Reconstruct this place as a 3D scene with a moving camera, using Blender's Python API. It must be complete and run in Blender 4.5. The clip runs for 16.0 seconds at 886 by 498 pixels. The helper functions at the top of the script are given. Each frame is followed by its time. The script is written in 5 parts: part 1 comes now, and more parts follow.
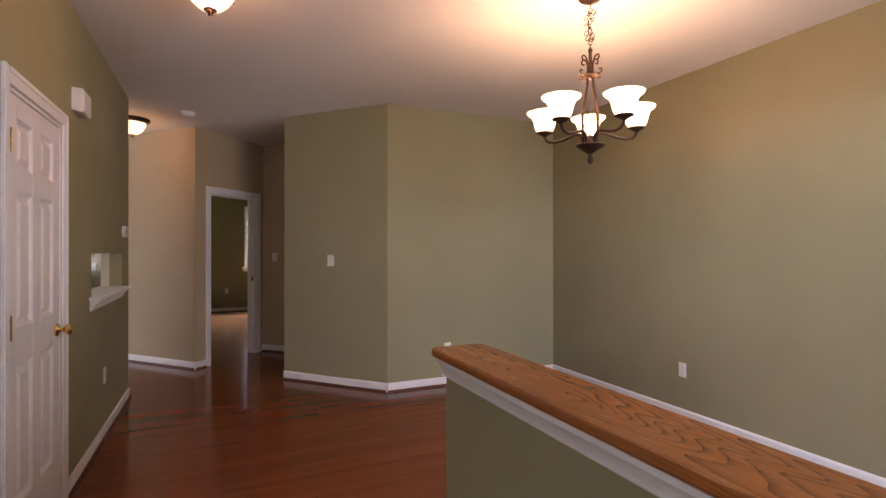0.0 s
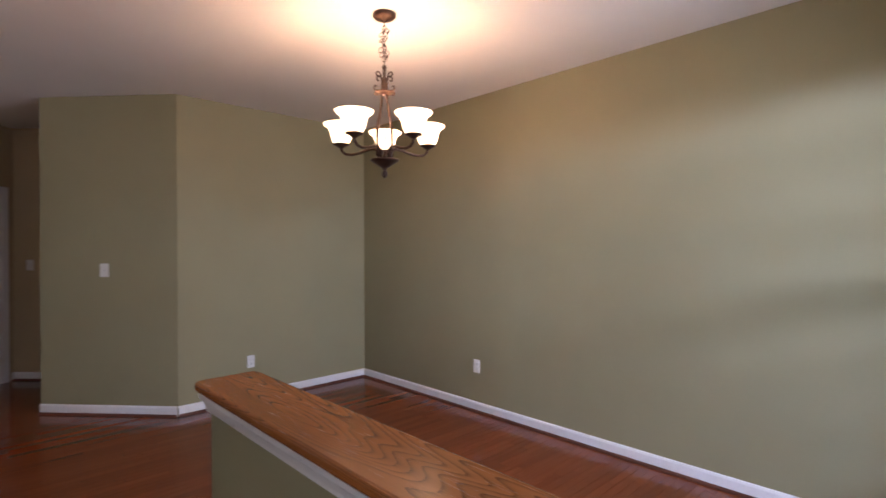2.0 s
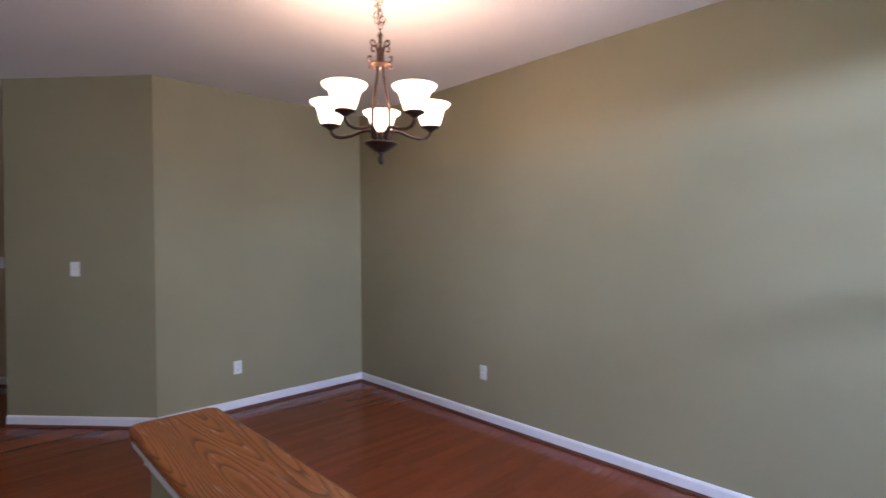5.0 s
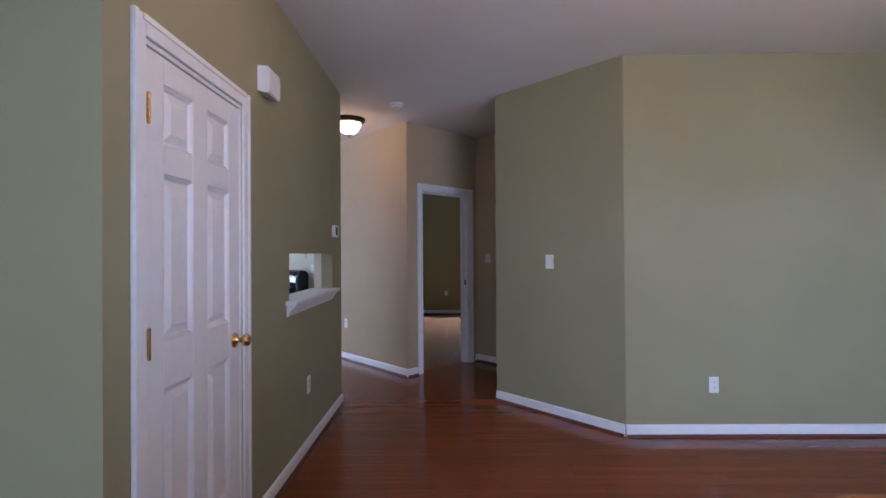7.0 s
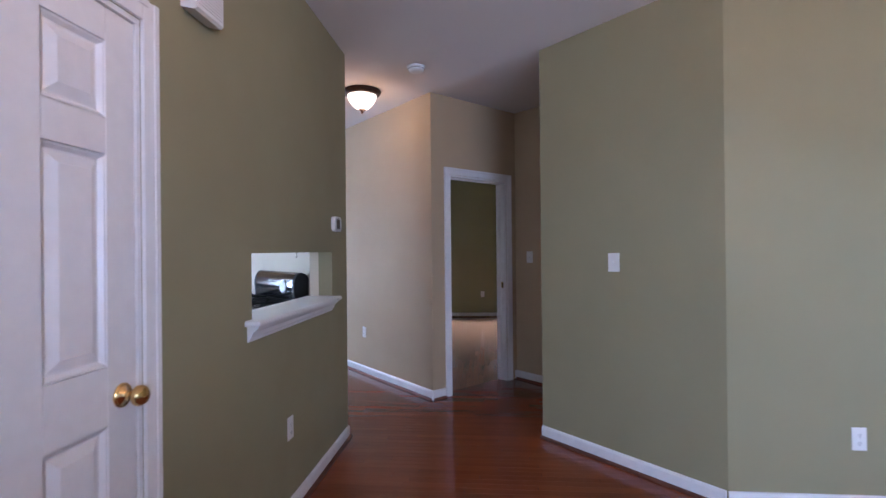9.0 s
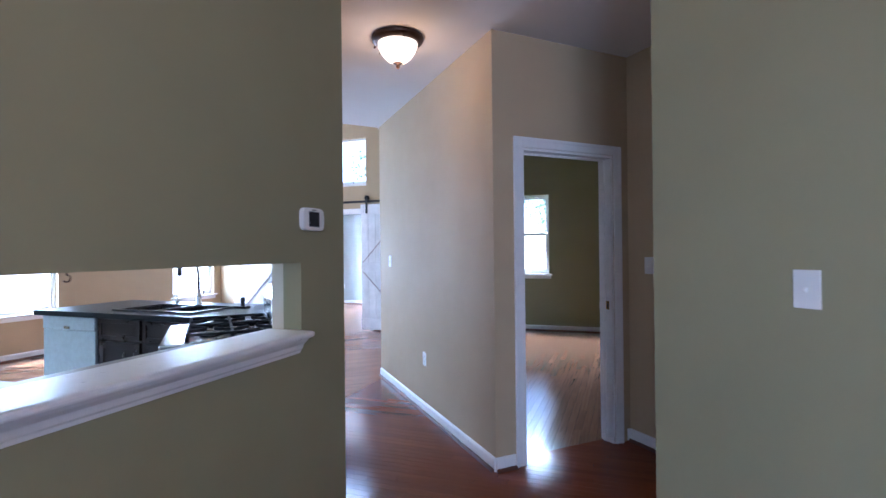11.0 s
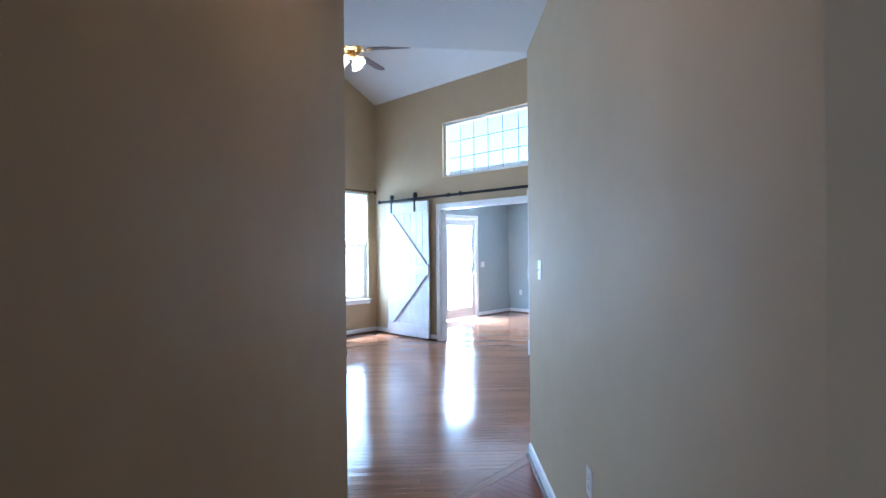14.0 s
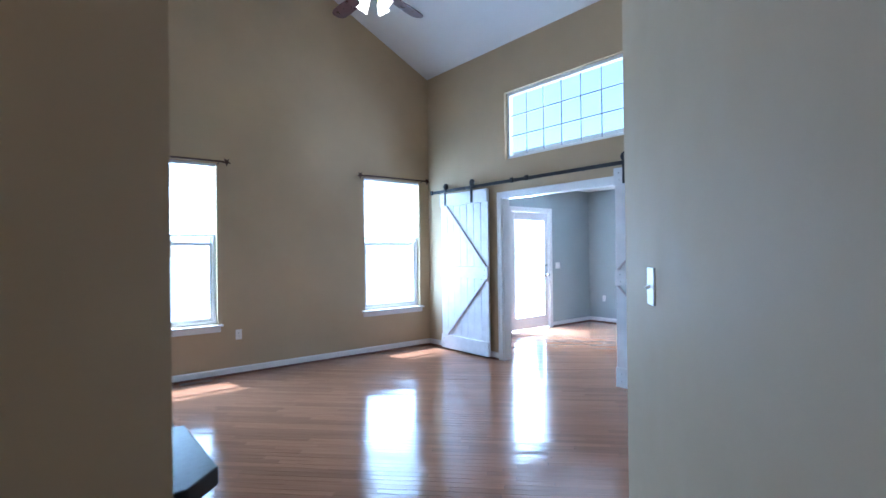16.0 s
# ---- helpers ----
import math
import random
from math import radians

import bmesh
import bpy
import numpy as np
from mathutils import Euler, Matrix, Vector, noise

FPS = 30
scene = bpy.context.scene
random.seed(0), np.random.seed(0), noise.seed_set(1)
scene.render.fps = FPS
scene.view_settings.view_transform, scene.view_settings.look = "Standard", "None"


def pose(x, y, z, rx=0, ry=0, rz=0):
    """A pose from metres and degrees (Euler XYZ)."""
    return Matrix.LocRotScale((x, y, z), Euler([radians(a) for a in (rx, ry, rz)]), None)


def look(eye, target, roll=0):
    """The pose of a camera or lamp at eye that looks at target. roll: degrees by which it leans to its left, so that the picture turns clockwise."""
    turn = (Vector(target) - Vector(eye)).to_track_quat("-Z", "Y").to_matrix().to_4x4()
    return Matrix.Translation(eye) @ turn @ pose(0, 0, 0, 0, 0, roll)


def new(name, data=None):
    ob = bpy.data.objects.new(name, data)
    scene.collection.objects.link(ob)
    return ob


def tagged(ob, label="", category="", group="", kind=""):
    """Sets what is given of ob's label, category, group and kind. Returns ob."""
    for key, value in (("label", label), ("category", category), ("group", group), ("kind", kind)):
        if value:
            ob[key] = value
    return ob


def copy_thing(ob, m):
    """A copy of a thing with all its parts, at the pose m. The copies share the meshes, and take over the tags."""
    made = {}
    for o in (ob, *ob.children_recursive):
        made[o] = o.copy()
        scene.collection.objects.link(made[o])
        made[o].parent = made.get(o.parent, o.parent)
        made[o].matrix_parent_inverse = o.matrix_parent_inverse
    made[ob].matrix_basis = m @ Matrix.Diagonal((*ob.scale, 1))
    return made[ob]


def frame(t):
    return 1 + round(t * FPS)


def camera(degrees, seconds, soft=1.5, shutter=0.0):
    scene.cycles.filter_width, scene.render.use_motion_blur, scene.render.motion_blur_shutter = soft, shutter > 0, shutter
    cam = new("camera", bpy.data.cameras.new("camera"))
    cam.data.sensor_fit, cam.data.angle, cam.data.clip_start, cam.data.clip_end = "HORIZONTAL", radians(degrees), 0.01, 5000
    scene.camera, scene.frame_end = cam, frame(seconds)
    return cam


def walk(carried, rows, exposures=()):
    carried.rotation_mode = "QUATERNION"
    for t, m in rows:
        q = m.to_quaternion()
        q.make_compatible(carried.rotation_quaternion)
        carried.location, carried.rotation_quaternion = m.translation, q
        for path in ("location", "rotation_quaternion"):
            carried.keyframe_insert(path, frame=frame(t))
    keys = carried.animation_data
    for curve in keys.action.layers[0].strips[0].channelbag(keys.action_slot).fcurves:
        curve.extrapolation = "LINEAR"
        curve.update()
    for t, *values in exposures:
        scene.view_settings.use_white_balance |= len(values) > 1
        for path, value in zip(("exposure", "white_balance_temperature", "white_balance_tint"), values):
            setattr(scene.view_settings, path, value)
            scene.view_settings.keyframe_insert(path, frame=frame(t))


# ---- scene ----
cam = camera(83.2, 16.0, shutter=0.4)
PATH = [
    (0, (0.049, -0.02, 1.346), (0.866, 1.805, 1.348), -0.0),
    (0.5, (0.101, -0.023, 1.406), (0.942, 1.792, 1.408), -0.1),
    (1, (0.166, -0.03, 1.434), (1.119, 1.729, 1.433), -0.1),
    (1.5, (0.185, -0.064, 1.435), (1.358, 1.556, 1.432), -0.1),
    (2, (0.192, -0.105, 1.427), (1.578, 1.337, 1.419), -0.2),
    (2.5, (0.207, -0.172, 1.419), (1.785, 1.056, 1.405), -0.1),
    (3, (0.219, -0.189, 1.45), (1.944, 0.823, 1.415), 0.2),
    (3.2, (0.231, -0.202, 1.447), (1.983, 0.762, 1.41), 0.1),
    (5.3, (0.44, 0.312, 1.442), (1.687, 1.876, 1.416), -0.5),
    (5.5, (0.43, 0.396, 1.435), (1.552, 2.051, 1.416), -0.6),
    (6, (0.328, 0.569, 1.398), (0.836, 2.503, 1.4), -0.7),
    (6.5, (0.305, 0.764, 1.359), (0.418, 2.761, 1.373), -0.6),
    (7, (0.239, 0.926, 1.313), (0.218, 2.926, 1.33), -0.4),
    (7.5, (0.156, 1.066, 1.304), (0.097, 3.066, 1.317), -0.4),
    (8, (0.138, 1.277, 1.285), (0.072, 3.276, 1.289), -0.5),
    (8.2, (0.152, 1.401, 1.301), (0.083, 3.4, 1.303), -0.5),
    (10.3, (0.499, 2.702, 1.344), (-0.052, 4.624, 1.356), -0.7),
    (10.5, (0.51, 2.874, 1.366), (-0.099, 4.779, 1.374), -0.7),
    (11, (0.564, 3.266, 1.363), (-0.122, 5.145, 1.369), -0.6),
    (11.5, (0.577, 3.661, 1.381), (-0.254, 5.48, 1.391), -0.5),
    (12, (0.458, 4.023, 1.38), (-0.504, 5.776, 1.391), -0.5),
    (12.5, (0.34, 4.352, 1.368), (-0.718, 6.049, 1.379), -0.5),
    (13, (0.238, 4.706, 1.385), (-0.955, 6.311, 1.398), -0.6),
    (13.5, (0.063, 5.022, 1.362), (-1.238, 6.541, 1.375), -0.4),
    (14, (-0.12, 5.336, 1.372), (-1.474, 6.808, 1.383), -0.5),
    (14.5, (-0.294, 5.69, 1.383), (-1.705, 7.107, 1.396), -0.7),
    (15, (-0.512, 5.961, 1.353), (-1.977, 7.323, 1.364), -0.6),
    (15.5, (-0.745, 6.227, 1.362), (-2.255, 7.539, 1.374), -0.5),
    (16, (-0.928, 6.489, 1.372), (-2.492, 7.735, 1.382), -0.7),
]
EXPOSURES = [
    (0, 1.94, 7400, 33), (1.5, 1.86, 6800, 30), (3, 1.72, 6150, 28), (5.5, 1.92, 5650, 26), (7, 2.15, 5350, 25), (8, 2.28, 5350, 27),
    (10.5, 2.5, 5000, 23), (12.5, 2.36, 4850, 14), (14, 1.95, 4750, 11), (16, 1.70, 4650, 11),
]
walk(cam, [(t, look(eye, target, roll)) for t, eye, target, roll in PATH], EXPOSURES)

# ---- daylight ----
LAMPS = 0.4  # all lamps together, against sun and sky
SUN_UP, SUN_FROM = 64.0, (-0.98, -0.2)
world = bpy.data.worlds.new("sky")
scene.world = world
world.use_nodes = True
wn = world.node_tree.nodes
sky = wn.new("ShaderNodeTexSky")
sky.sky_type, sky.sun_disc = "NISHITA", False
sky.sun_elevation = radians(SUN_UP)
sky.sun_rotation = math.atan2(SUN_FROM[0], SUN_FROM[1])
world.node_tree.links.new(sky.outputs[0], wn["Background"].inputs[0])
wn["Background"].inputs[1].default_value = 0.15

sun_light = bpy.data.lights.new("sun", "SUN")
sun_light.energy, sun_light.angle, sun_light.color = 5.0, radians(0.5), (1.0, 0.95, 0.88)
sun = new("sun", sun_light)
_f = Vector((SUN_FROM[0], SUN_FROM[1], 0)).normalized() * math.cos(radians(SUN_UP))
sun.matrix_world = look((_f.x * 30, _f.y * 30, 30 * math.sin(radians(SUN_UP))), (0, 0, 0))


def sky_lamp(name, eye, target, w, h, watts, color=(0.86, 0.93, 1.0)):
    """An added area lamp outside an opening, standing in for the sky's light."""
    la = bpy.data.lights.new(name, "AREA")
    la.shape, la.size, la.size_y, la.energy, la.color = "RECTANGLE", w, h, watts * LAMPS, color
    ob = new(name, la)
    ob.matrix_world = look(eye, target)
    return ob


def bulb(name, place, watts, color=(1.0, 0.56, 0.28), radius=0.03):
    la = bpy.data.lights.new(name, "POINT")
    la.energy, la.color, la.shadow_soft_size = watts * LAMPS, color, radius
    ob = new(name, la)
    ob.location = place
    return ob


# ---- materials ----
def material(name):
    m = bpy.data.materials.new(name)
    m.use_nodes = True
    nt = m.node_tree
    return m, nt, nt.nodes["Principled BSDF"]


def N(nt, kind, **values):
    n = nt.nodes.new(kind)
    for k, v in values.items():
        n.inputs[k.replace("_", " ")].default_value = v
    return n


def coords(nt, scale=(1, 1, 1), turn=0.0):
    geo = nt.nodes.new("ShaderNodeNewGeometry")
    mp = nt.nodes.new("ShaderNodeMapping")
    mp.inputs["Scale"].default_value = scale
    mp.inputs["Rotation"].default_value = (0, 0, turn)
    nt.links.new(geo.outputs["Position"], mp.inputs["Vector"])
    return mp.outputs[0]


def noise_tex(nt, vec, scale, detail=4.0, rough=0.55, distortion=0.0):
    n = N(nt, "ShaderNodeTexNoise", Scale=scale, Detail=detail, Roughness=rough, Distortion=distortion)
    nt.links.new(vec, n.inputs["Vector"])
    return n.outputs["Fac"]


def ramp(nt, fac, stops):
    r = nt.nodes.new("ShaderNodeValToRGB")
    while len(r.color_ramp.elements) < len(stops):
        r.color_ramp.elements.new(0.5)
    for e, (p, c) in zip(r.color_ramp.elements, stops):
        e.position, e.color = p, (*c, 1)
    nt.links.new(fac, r.inputs[0])
    return r.outputs[0]


def bump(nt, b, fac, strength, distance=0.002):
    n = nt.nodes.new("ShaderNodeBump")
    n.inputs["Strength"].default_value, n.inputs["Distance"].default_value = strength, distance
    nt.links.new(fac, n.inputs["Height"])
    nt.links.new(n.outputs[0], b.inputs["Normal"])


def tint(c, k):
    return tuple(max(0.0, v * k) for v in c)


def wall_paint(name, color, rough=0.68, spread=0.045):
    """Rolled wall paint: a faint mottling and an orange-peel nap."""
    m, nt, b = material(name)
    v = coords(nt)
    big = noise_tex(nt, v, 1.3, 3.0)
    nt.links.new(ramp(nt, big, [(0.3, tint(color, 1 - spread)), (0.7, tint(color, 1 + spread))]), b.inputs["Base Color"])
    rr = ramp(nt, noise_tex(nt, v, 6.0), [(0.3, (rough - 0.06,) * 3), (0.7, (rough + 0.06,) * 3)])
    nt.links.new(rr, b.inputs["Roughness"])
    b.inputs["Specular IOR Level"].default_value = 0.2
    bump(nt, b, noise_tex(nt, v, 260.0, 2.0), 0.16, 0.0012)
    return m


def plain(name, color, rough=0.4, metal=0.0, grain=120.0, spread=0.06, relief=0.06, spec=0.5):
    m, nt, b = material(name)
    v = coords(nt)
    f = noise_tex(nt, v, grain * 0.15, 4.0)
    nt.links.new(ramp(nt, f, [(0.3, tint(color, 1 - spread)), (0.7, tint(color, 1 + spread))]), b.inputs["Base Color"])
    nt.links.new(ramp(nt, noise_tex(nt, v, grain * 0.3), [(0.3, (rough * 0.85,) * 3), (0.7, (min(1, rough * 1.15),) * 3)]), b.inputs["Roughness"])
    b.inputs["Metallic"].default_value = metal
    b.inputs["Specular IOR Level"].default_value = spec
    if relief:
        bump(nt, b, noise_tex(nt, v, grain, 3.0), relief, 0.001)
    return m


def strip_wood(name, dark, mid, light, rough=0.17, turn=0.0, spec=0.36):
    """Varnished floor strips: each strip carries its own shade, with long grain and fine pores."""
    m, nt, b = material(name)
    at = nt.nodes.new("ShaderNodeAttribute")
    at.attribute_name = "shade"
    v = coords(nt, (1, 1, 1), turn)
    shift = nt.nodes.new("ShaderNodeVectorMath")
    shift.operation = "MULTIPLY_ADD"
    nt.links.new(at.outputs["Vector"], shift.inputs[0])
    shift.inputs[1].default_value = (17, 31, 5)
    nt.links.new(v, shift.inputs[2])
    stretch = nt.nodes.new("ShaderNodeVectorMath")
    stretch.operation = "MULTIPLY"
    nt.links.new(shift.outputs[0], stretch.inputs[0])
    stretch.inputs[1].default_value = (1.3, 34, 34)
    grain = noise_tex(nt, stretch.outputs[0], 2.2, 6.0, 0.62, 0.6)
    wood = ramp(nt, grain, [(0.2, dark), (0.5, mid), (0.8, light)])
    hsv = nt.nodes.new("ShaderNodeHueSaturation")
    mr = nt.nodes.new("ShaderNodeMapRange")
    mr.inputs["To Min"].default_value, mr.inputs["To Max"].default_value = 0.88, 1.13
    nt.links.new(at.outputs["Fac"], mr.inputs["Value"])
    nt.links.new(mr.outputs[0], hsv.inputs["Value"])
    nt.links.new(wood, hsv.inputs["Color"])
    nt.links.new(hsv.outputs[0], b.inputs["Base Color"])
    nt.links.new(ramp(nt, noise_tex(nt, v, 2.4, 5.0), [(0.3, (rough * 0.75,) * 3), (0.75, (rough * 1.5,) * 3)]), b.inputs["Roughness"])
    b.inputs["Specular IOR Level"].default_value = spec
    bump(nt, b, grain, 0.02, 0.001)
    return m


def oak(name, dark, light, rough=0.24):
    """Flat-sawn oak along y: cathedral figure from the contours of a stretched noise, and dark pores."""
    m, nt, b = material(name)
    field = noise_tex(nt, coords(nt, (7.5, 0.8, 7.5)), 1.0, 1.4, 0.4, 0.15)
    rings = nt.nodes.new("ShaderNodeMath")
    rings.operation = "MULTIPLY"
    rings.inputs[1].default_value = 34.0
    nt.links.new(field, rings.inputs[0])
    saw = nt.nodes.new("ShaderNodeMath")
    saw.operation = "FRACT"
    nt.links.new(rings.outputs[0], saw.inputs[0])
    pores = noise_tex(nt, coords(nt, (330, 7, 330)), 1.0, 3.0, 0.6)
    soft = noise_tex(nt, coords(nt, (30, 1.4, 30)), 1.0, 4.0)
    early = nt.nodes.new("ShaderNodeMath")
    early.operation = "POWER"
    early.inputs[1].default_value = 3.6
    nt.links.new(saw.outputs[0], early.inputs[0])
    dots = nt.nodes.new("ShaderNodeMapRange")
    dots.inputs["From Min"].default_value, dots.inputs["From Max"].default_value = 0.28, 0.5
    nt.links.new(pores, dots.inputs["Value"])
    mix = nt.nodes.new("ShaderNodeMath")
    mix.operation = "MULTIPLY"
    nt.links.new(early.outputs[0], mix.inputs[0])
    nt.links.new(dots.outputs[0], mix.inputs[1])
    ground = ramp(nt, soft, [(0.3, tint(light, 0.85)), (0.7, tint(light, 1.12))])
    both = nt.nodes.new("ShaderNodeMix")
    both.data_type = "RGBA"
    nt.links.new(mix.outputs[0], both.inputs[0])
    nt.links.new(ground, both.inputs[6])
    both.inputs[7].default_value = (*dark, 1)
    nt.links.new(both.outputs[2], b.inputs["Base Color"])
    nt.links.new(ramp(nt, pores, [(0.3, (rough * 0.8,) * 3), (0.7, (rough * 1.3,) * 3)]), b.inputs["Roughness"])
    bump(nt, b, mix.outputs[0], 0.06, 0.001)
    return m


def glass_pane(name, tone=(0.97, 1.0, 0.99), gloss=0.06):
    m, nt, b = material(name)
    out = nt.nodes["Material Output"]
    tr, gl, mx = N(nt, "ShaderNodeBsdfTransparent", Color=(*tone, 1)), N(nt, "ShaderNodeBsdfGlossy", Roughness=0.02), nt.nodes.new("ShaderNodeMixShader")
    mx.inputs[0].default_value = gloss
    nt.links.new(tr.outputs[0], mx.inputs[1]), nt.links.new(gl.outputs[0], mx.inputs[2]), nt.links.new(mx.outputs[0], out.inputs[0])
    return m


def lit_glass(name, color, strength, vein=(1.0, 0.8, 0.5)):
    """Alabaster glass with a lamp inside."""
    m, nt, b = material(name)
    f = noise_tex(nt, coords(nt), 14.0, 4.0, 0.6, 1.0)
    c = ramp(nt, f, [(0.35, vein), (0.65, color)])
    b.inputs["Base Color"].default_value = (0.9, 0.85, 0.75, 1)
    b.inputs["Roughness"].default_value = 0.25
    nt.links.new(c, b.inputs["Emission Color"])
    b.inputs["Emission Strength"].default_value = strength
    return m


def shade_cloth(name, color):
    m, nt, b = material(name)
    out = nt.nodes["Material Output"]
    d, t, mx = N(nt, "ShaderNodeBsdfDiffuse", Color=(*color, 1)), N(nt, "ShaderNodeBsdfTranslucent", Color=(*color, 1)), nt.nodes.new("ShaderNodeMixShader")
    mx.inputs[0].default_value = 0.6
    nt.links.new(d.outputs[0], mx.inputs[1]), nt.links.new(t.outputs[0], mx.inputs[2]), nt.links.new(mx.outputs[0], out.inputs[0])
    return m


def foliage(name, dark, light):
    m, nt, b = material(name)
    g = nt.nodes.new("ShaderNodeNewGeometry")
    nt.links.new(ramp(nt, g.outputs["Random Per Island"], [(0.0, dark), (1.0, light)]), b.inputs["Base Color"])
    b.inputs["Roughness"].default_value = 0.6
    return m


GREEN = wall_paint("sage_green_paint", (0.290, 0.262, 0.152))
TAN = wall_paint("tan_paint", (0.454, 0.349, 0.216))
CREAM = wall_paint("cream_paint", (0.62, 0.55, 0.42))
OLIVE = wall_paint("olive_paint", (0.255, 0.25, 0.145))
GREY = wall_paint("blue_grey_paint", (0.36, 0.40, 0.40))
CEIL = wall_paint("ceiling_paint", (0.70, 0.68, 0.66), 0.8, 0.02)
TRIM = plain("white_trim_paint", (0.76, 0.75, 0.74), 0.32, relief=0.03, spread=0.03)
DOORP = plain("white_door_paint", (0.74, 0.72, 0.71), 0.38, relief=0.05, spread=0.03)
VINYL = plain("white_vinyl", (0.78, 0.78, 0.78), 0.35, relief=0.02, spread=0.02)
PLASTIC = plain("white_plastic", (0.74, 0.73, 0.70), 0.35, relief=0.0, spread=0.02)
PLASTIC_DARK = plain("slot_dark", (0.05, 0.05, 0.05), 0.5, relief=0.0)
SCREEN = plain("dark_screen", (0.03, 0.03, 0.035), 0.18, relief=0.0)
FLOOR_X = strip_wood("cherry_stained_oak_strips", (0.158, 0.036, 0.0115), (0.186, 0.0445, 0.0145), (0.212, 0.055, 0.019), 0.135)
# Same wood as FLOOR_X; the glare's lightness is put into the colour.
FLOOR_D = strip_wood("glare_lightened_oak_strips_diagonal", (0.225, 0.108, 0.058), (0.275, 0.136, 0.075), (0.325, 0.168, 0.098), 0.13, radians(-45), 0.22)
FLOOR_Y = strip_wood("brown_stained_oak_strips", (0.155, 0.077, 0.038), (0.215, 0.112, 0.056), (0.28, 0.152, 0.082), 0.14, radians(-90))
SHOE = plain("stained_shoe_wood", (0.10, 0.028, 0.012), 0.55, grain=60)
SUBFLOOR = plain("dark_joint", (0.03, 0.014, 0.008), 0.8)
OAK = oak("honey_oak", (0.115, 0.034, 0.009), (0.37, 0.122, 0.032), 0.22)
GRILLE = plain("backlit_muntin_and_bezel_grey", (0.30, 0.31, 0.32), 0.5, relief=0.0)
BRONZE = plain("oil_rubbed_bronze", (0.055, 0.030, 0.020), 0.42, 0.75, relief=0.1, spread=0.3)
BLACKMETAL = plain("black_iron", (0.018, 0.018, 0.02), 0.45, 0.5)
BRASS = plain("polished_brass", (0.78, 0.52, 0.20), 0.16, 1.0, relief=0.02)
CHROME = plain("brushed_steel", (0.62, 0.62, 0.63), 0.26, 1.0, relief=0.02)
GLASS = glass_pane("window_glass")
SCREENING = glass_pane("insect_screen", (0.42, 0.47, 0.54), 0.0)
SHADE_GLASS = lit_glass("lit_alabaster_glass", (1.0, 0.80, 0.52), 1.3, (1.0, 0.66, 0.30))
FAN_GLASS = lit_glass("lit_tulip_glass", (1.0, 0.92, 0.78), 1.2)
BOWL_GLASS = lit_glass("lit_alabaster_bowl", (1.0, 0.84, 0.58), 0.5, (1.0, 0.72, 0.38))
LEAFPAINT = plain("painted_leaf", (0.05, 0.035, 0.025), 0.6)
BLIND = shade_cloth("white_cellular_shade", (0.86, 0.87, 0.86))
BARN = plain("whitewashed_pine", (0.68, 0.67, 0.68), 0.5, grain=40, spread=0.10, relief=0.25)
BLADE = plain("dark_cherry_blade", (0.055, 0.018, 0.016), 0.3, grain=50, spread=0.25)
TILE = plain("pale_vinyl_tile", (0.55, 0.55, 0.53), 0.16, grain=30, spread=0.08)
COUNTER = plain("slate_laminate", (0.016, 0.020, 0.025), 0.34, grain=300, spread=0.12, relief=0.02, spec=0.25)
COUNTER_G = plain("grey_laminate", (0.24, 0.215, 0.19), 0.4, grain=300, spread=0.03, relief=0.0)
ESPRESSO = plain("espresso_wood", (0.028, 0.014, 0.012), 0.3, grain=50, spread=0.25)
SINKMAT = plain("black_composite", (0.015, 0.016, 0.018), 0.3)
STEEL = plain("stainless_steel", (0.55, 0.57, 0.58), 0.24, 1.0, grain=200, relief=0.03)
# Brighter copy of STEEL: the bluish daylight it reflects is put into the colour.
BRIGHT_STEEL = plain("daylight_tinted_steel", (0.68, 0.77, 0.82), 0.42, 0.3, grain=200, relief=0.02)
IRON = plain("cast_iron", (0.010, 0.010, 0.011), 0.65, 0.0, relief=0.15, spec=0.2)
ENAMEL = plain("black_enamel", (0.012, 0.012, 0.014), 0.12, relief=0.0)
GRASS = plain("lawn", (0.07, 0.12, 0.03), 0.9, grain=20, spread=0.3)
CONCRETE = plain("pale_concrete", (0.55, 0.55, 0.54), 0.85, grain=60, spread=0.12, relief=0.2)
SIDING = plain("pale_siding", (0.42, 0.44, 0.41), 0.5, spread=0.04)
BARK = plain("bark", (0.20, 0.17, 0.14), 0.9, grain=30, spread=0.3, relief=0.5)
LEAF = foliage("leaves", (0.08, 0.13, 0.05), (0.16, 0.25, 0.12))
ROOFING = plain("roof_shingle", (0.09, 0.085, 0.08), 0.9, grain=60, spread=0.2)


# ---- shaping ----
def mesh_of(bm, name, mat, smooth=False):
    me = bpy.data.meshes.new(name)
    bmesh.ops.recalc_face_normals(bm, faces=bm.faces)
    bm.to_mesh(me)
    bm.free()
    me.materials.append(mat)
    if smooth:
        for p in me.polygons:
            p.use_smooth = True
    return me


def part(name, bm, mat, parent=None, label="", smooth=False):
    ob = new(name, mesh_of(bm, name, mat, smooth))
    if parent is not None:
        ob.parent = parent
    return tagged(ob, label)


def thing(name, m, label, category, group="", kind=""):
    ob = new(name)
    ob.empty_display_size = 0.05
    ob.matrix_world = m
    return tagged(ob, label, category, group, kind)


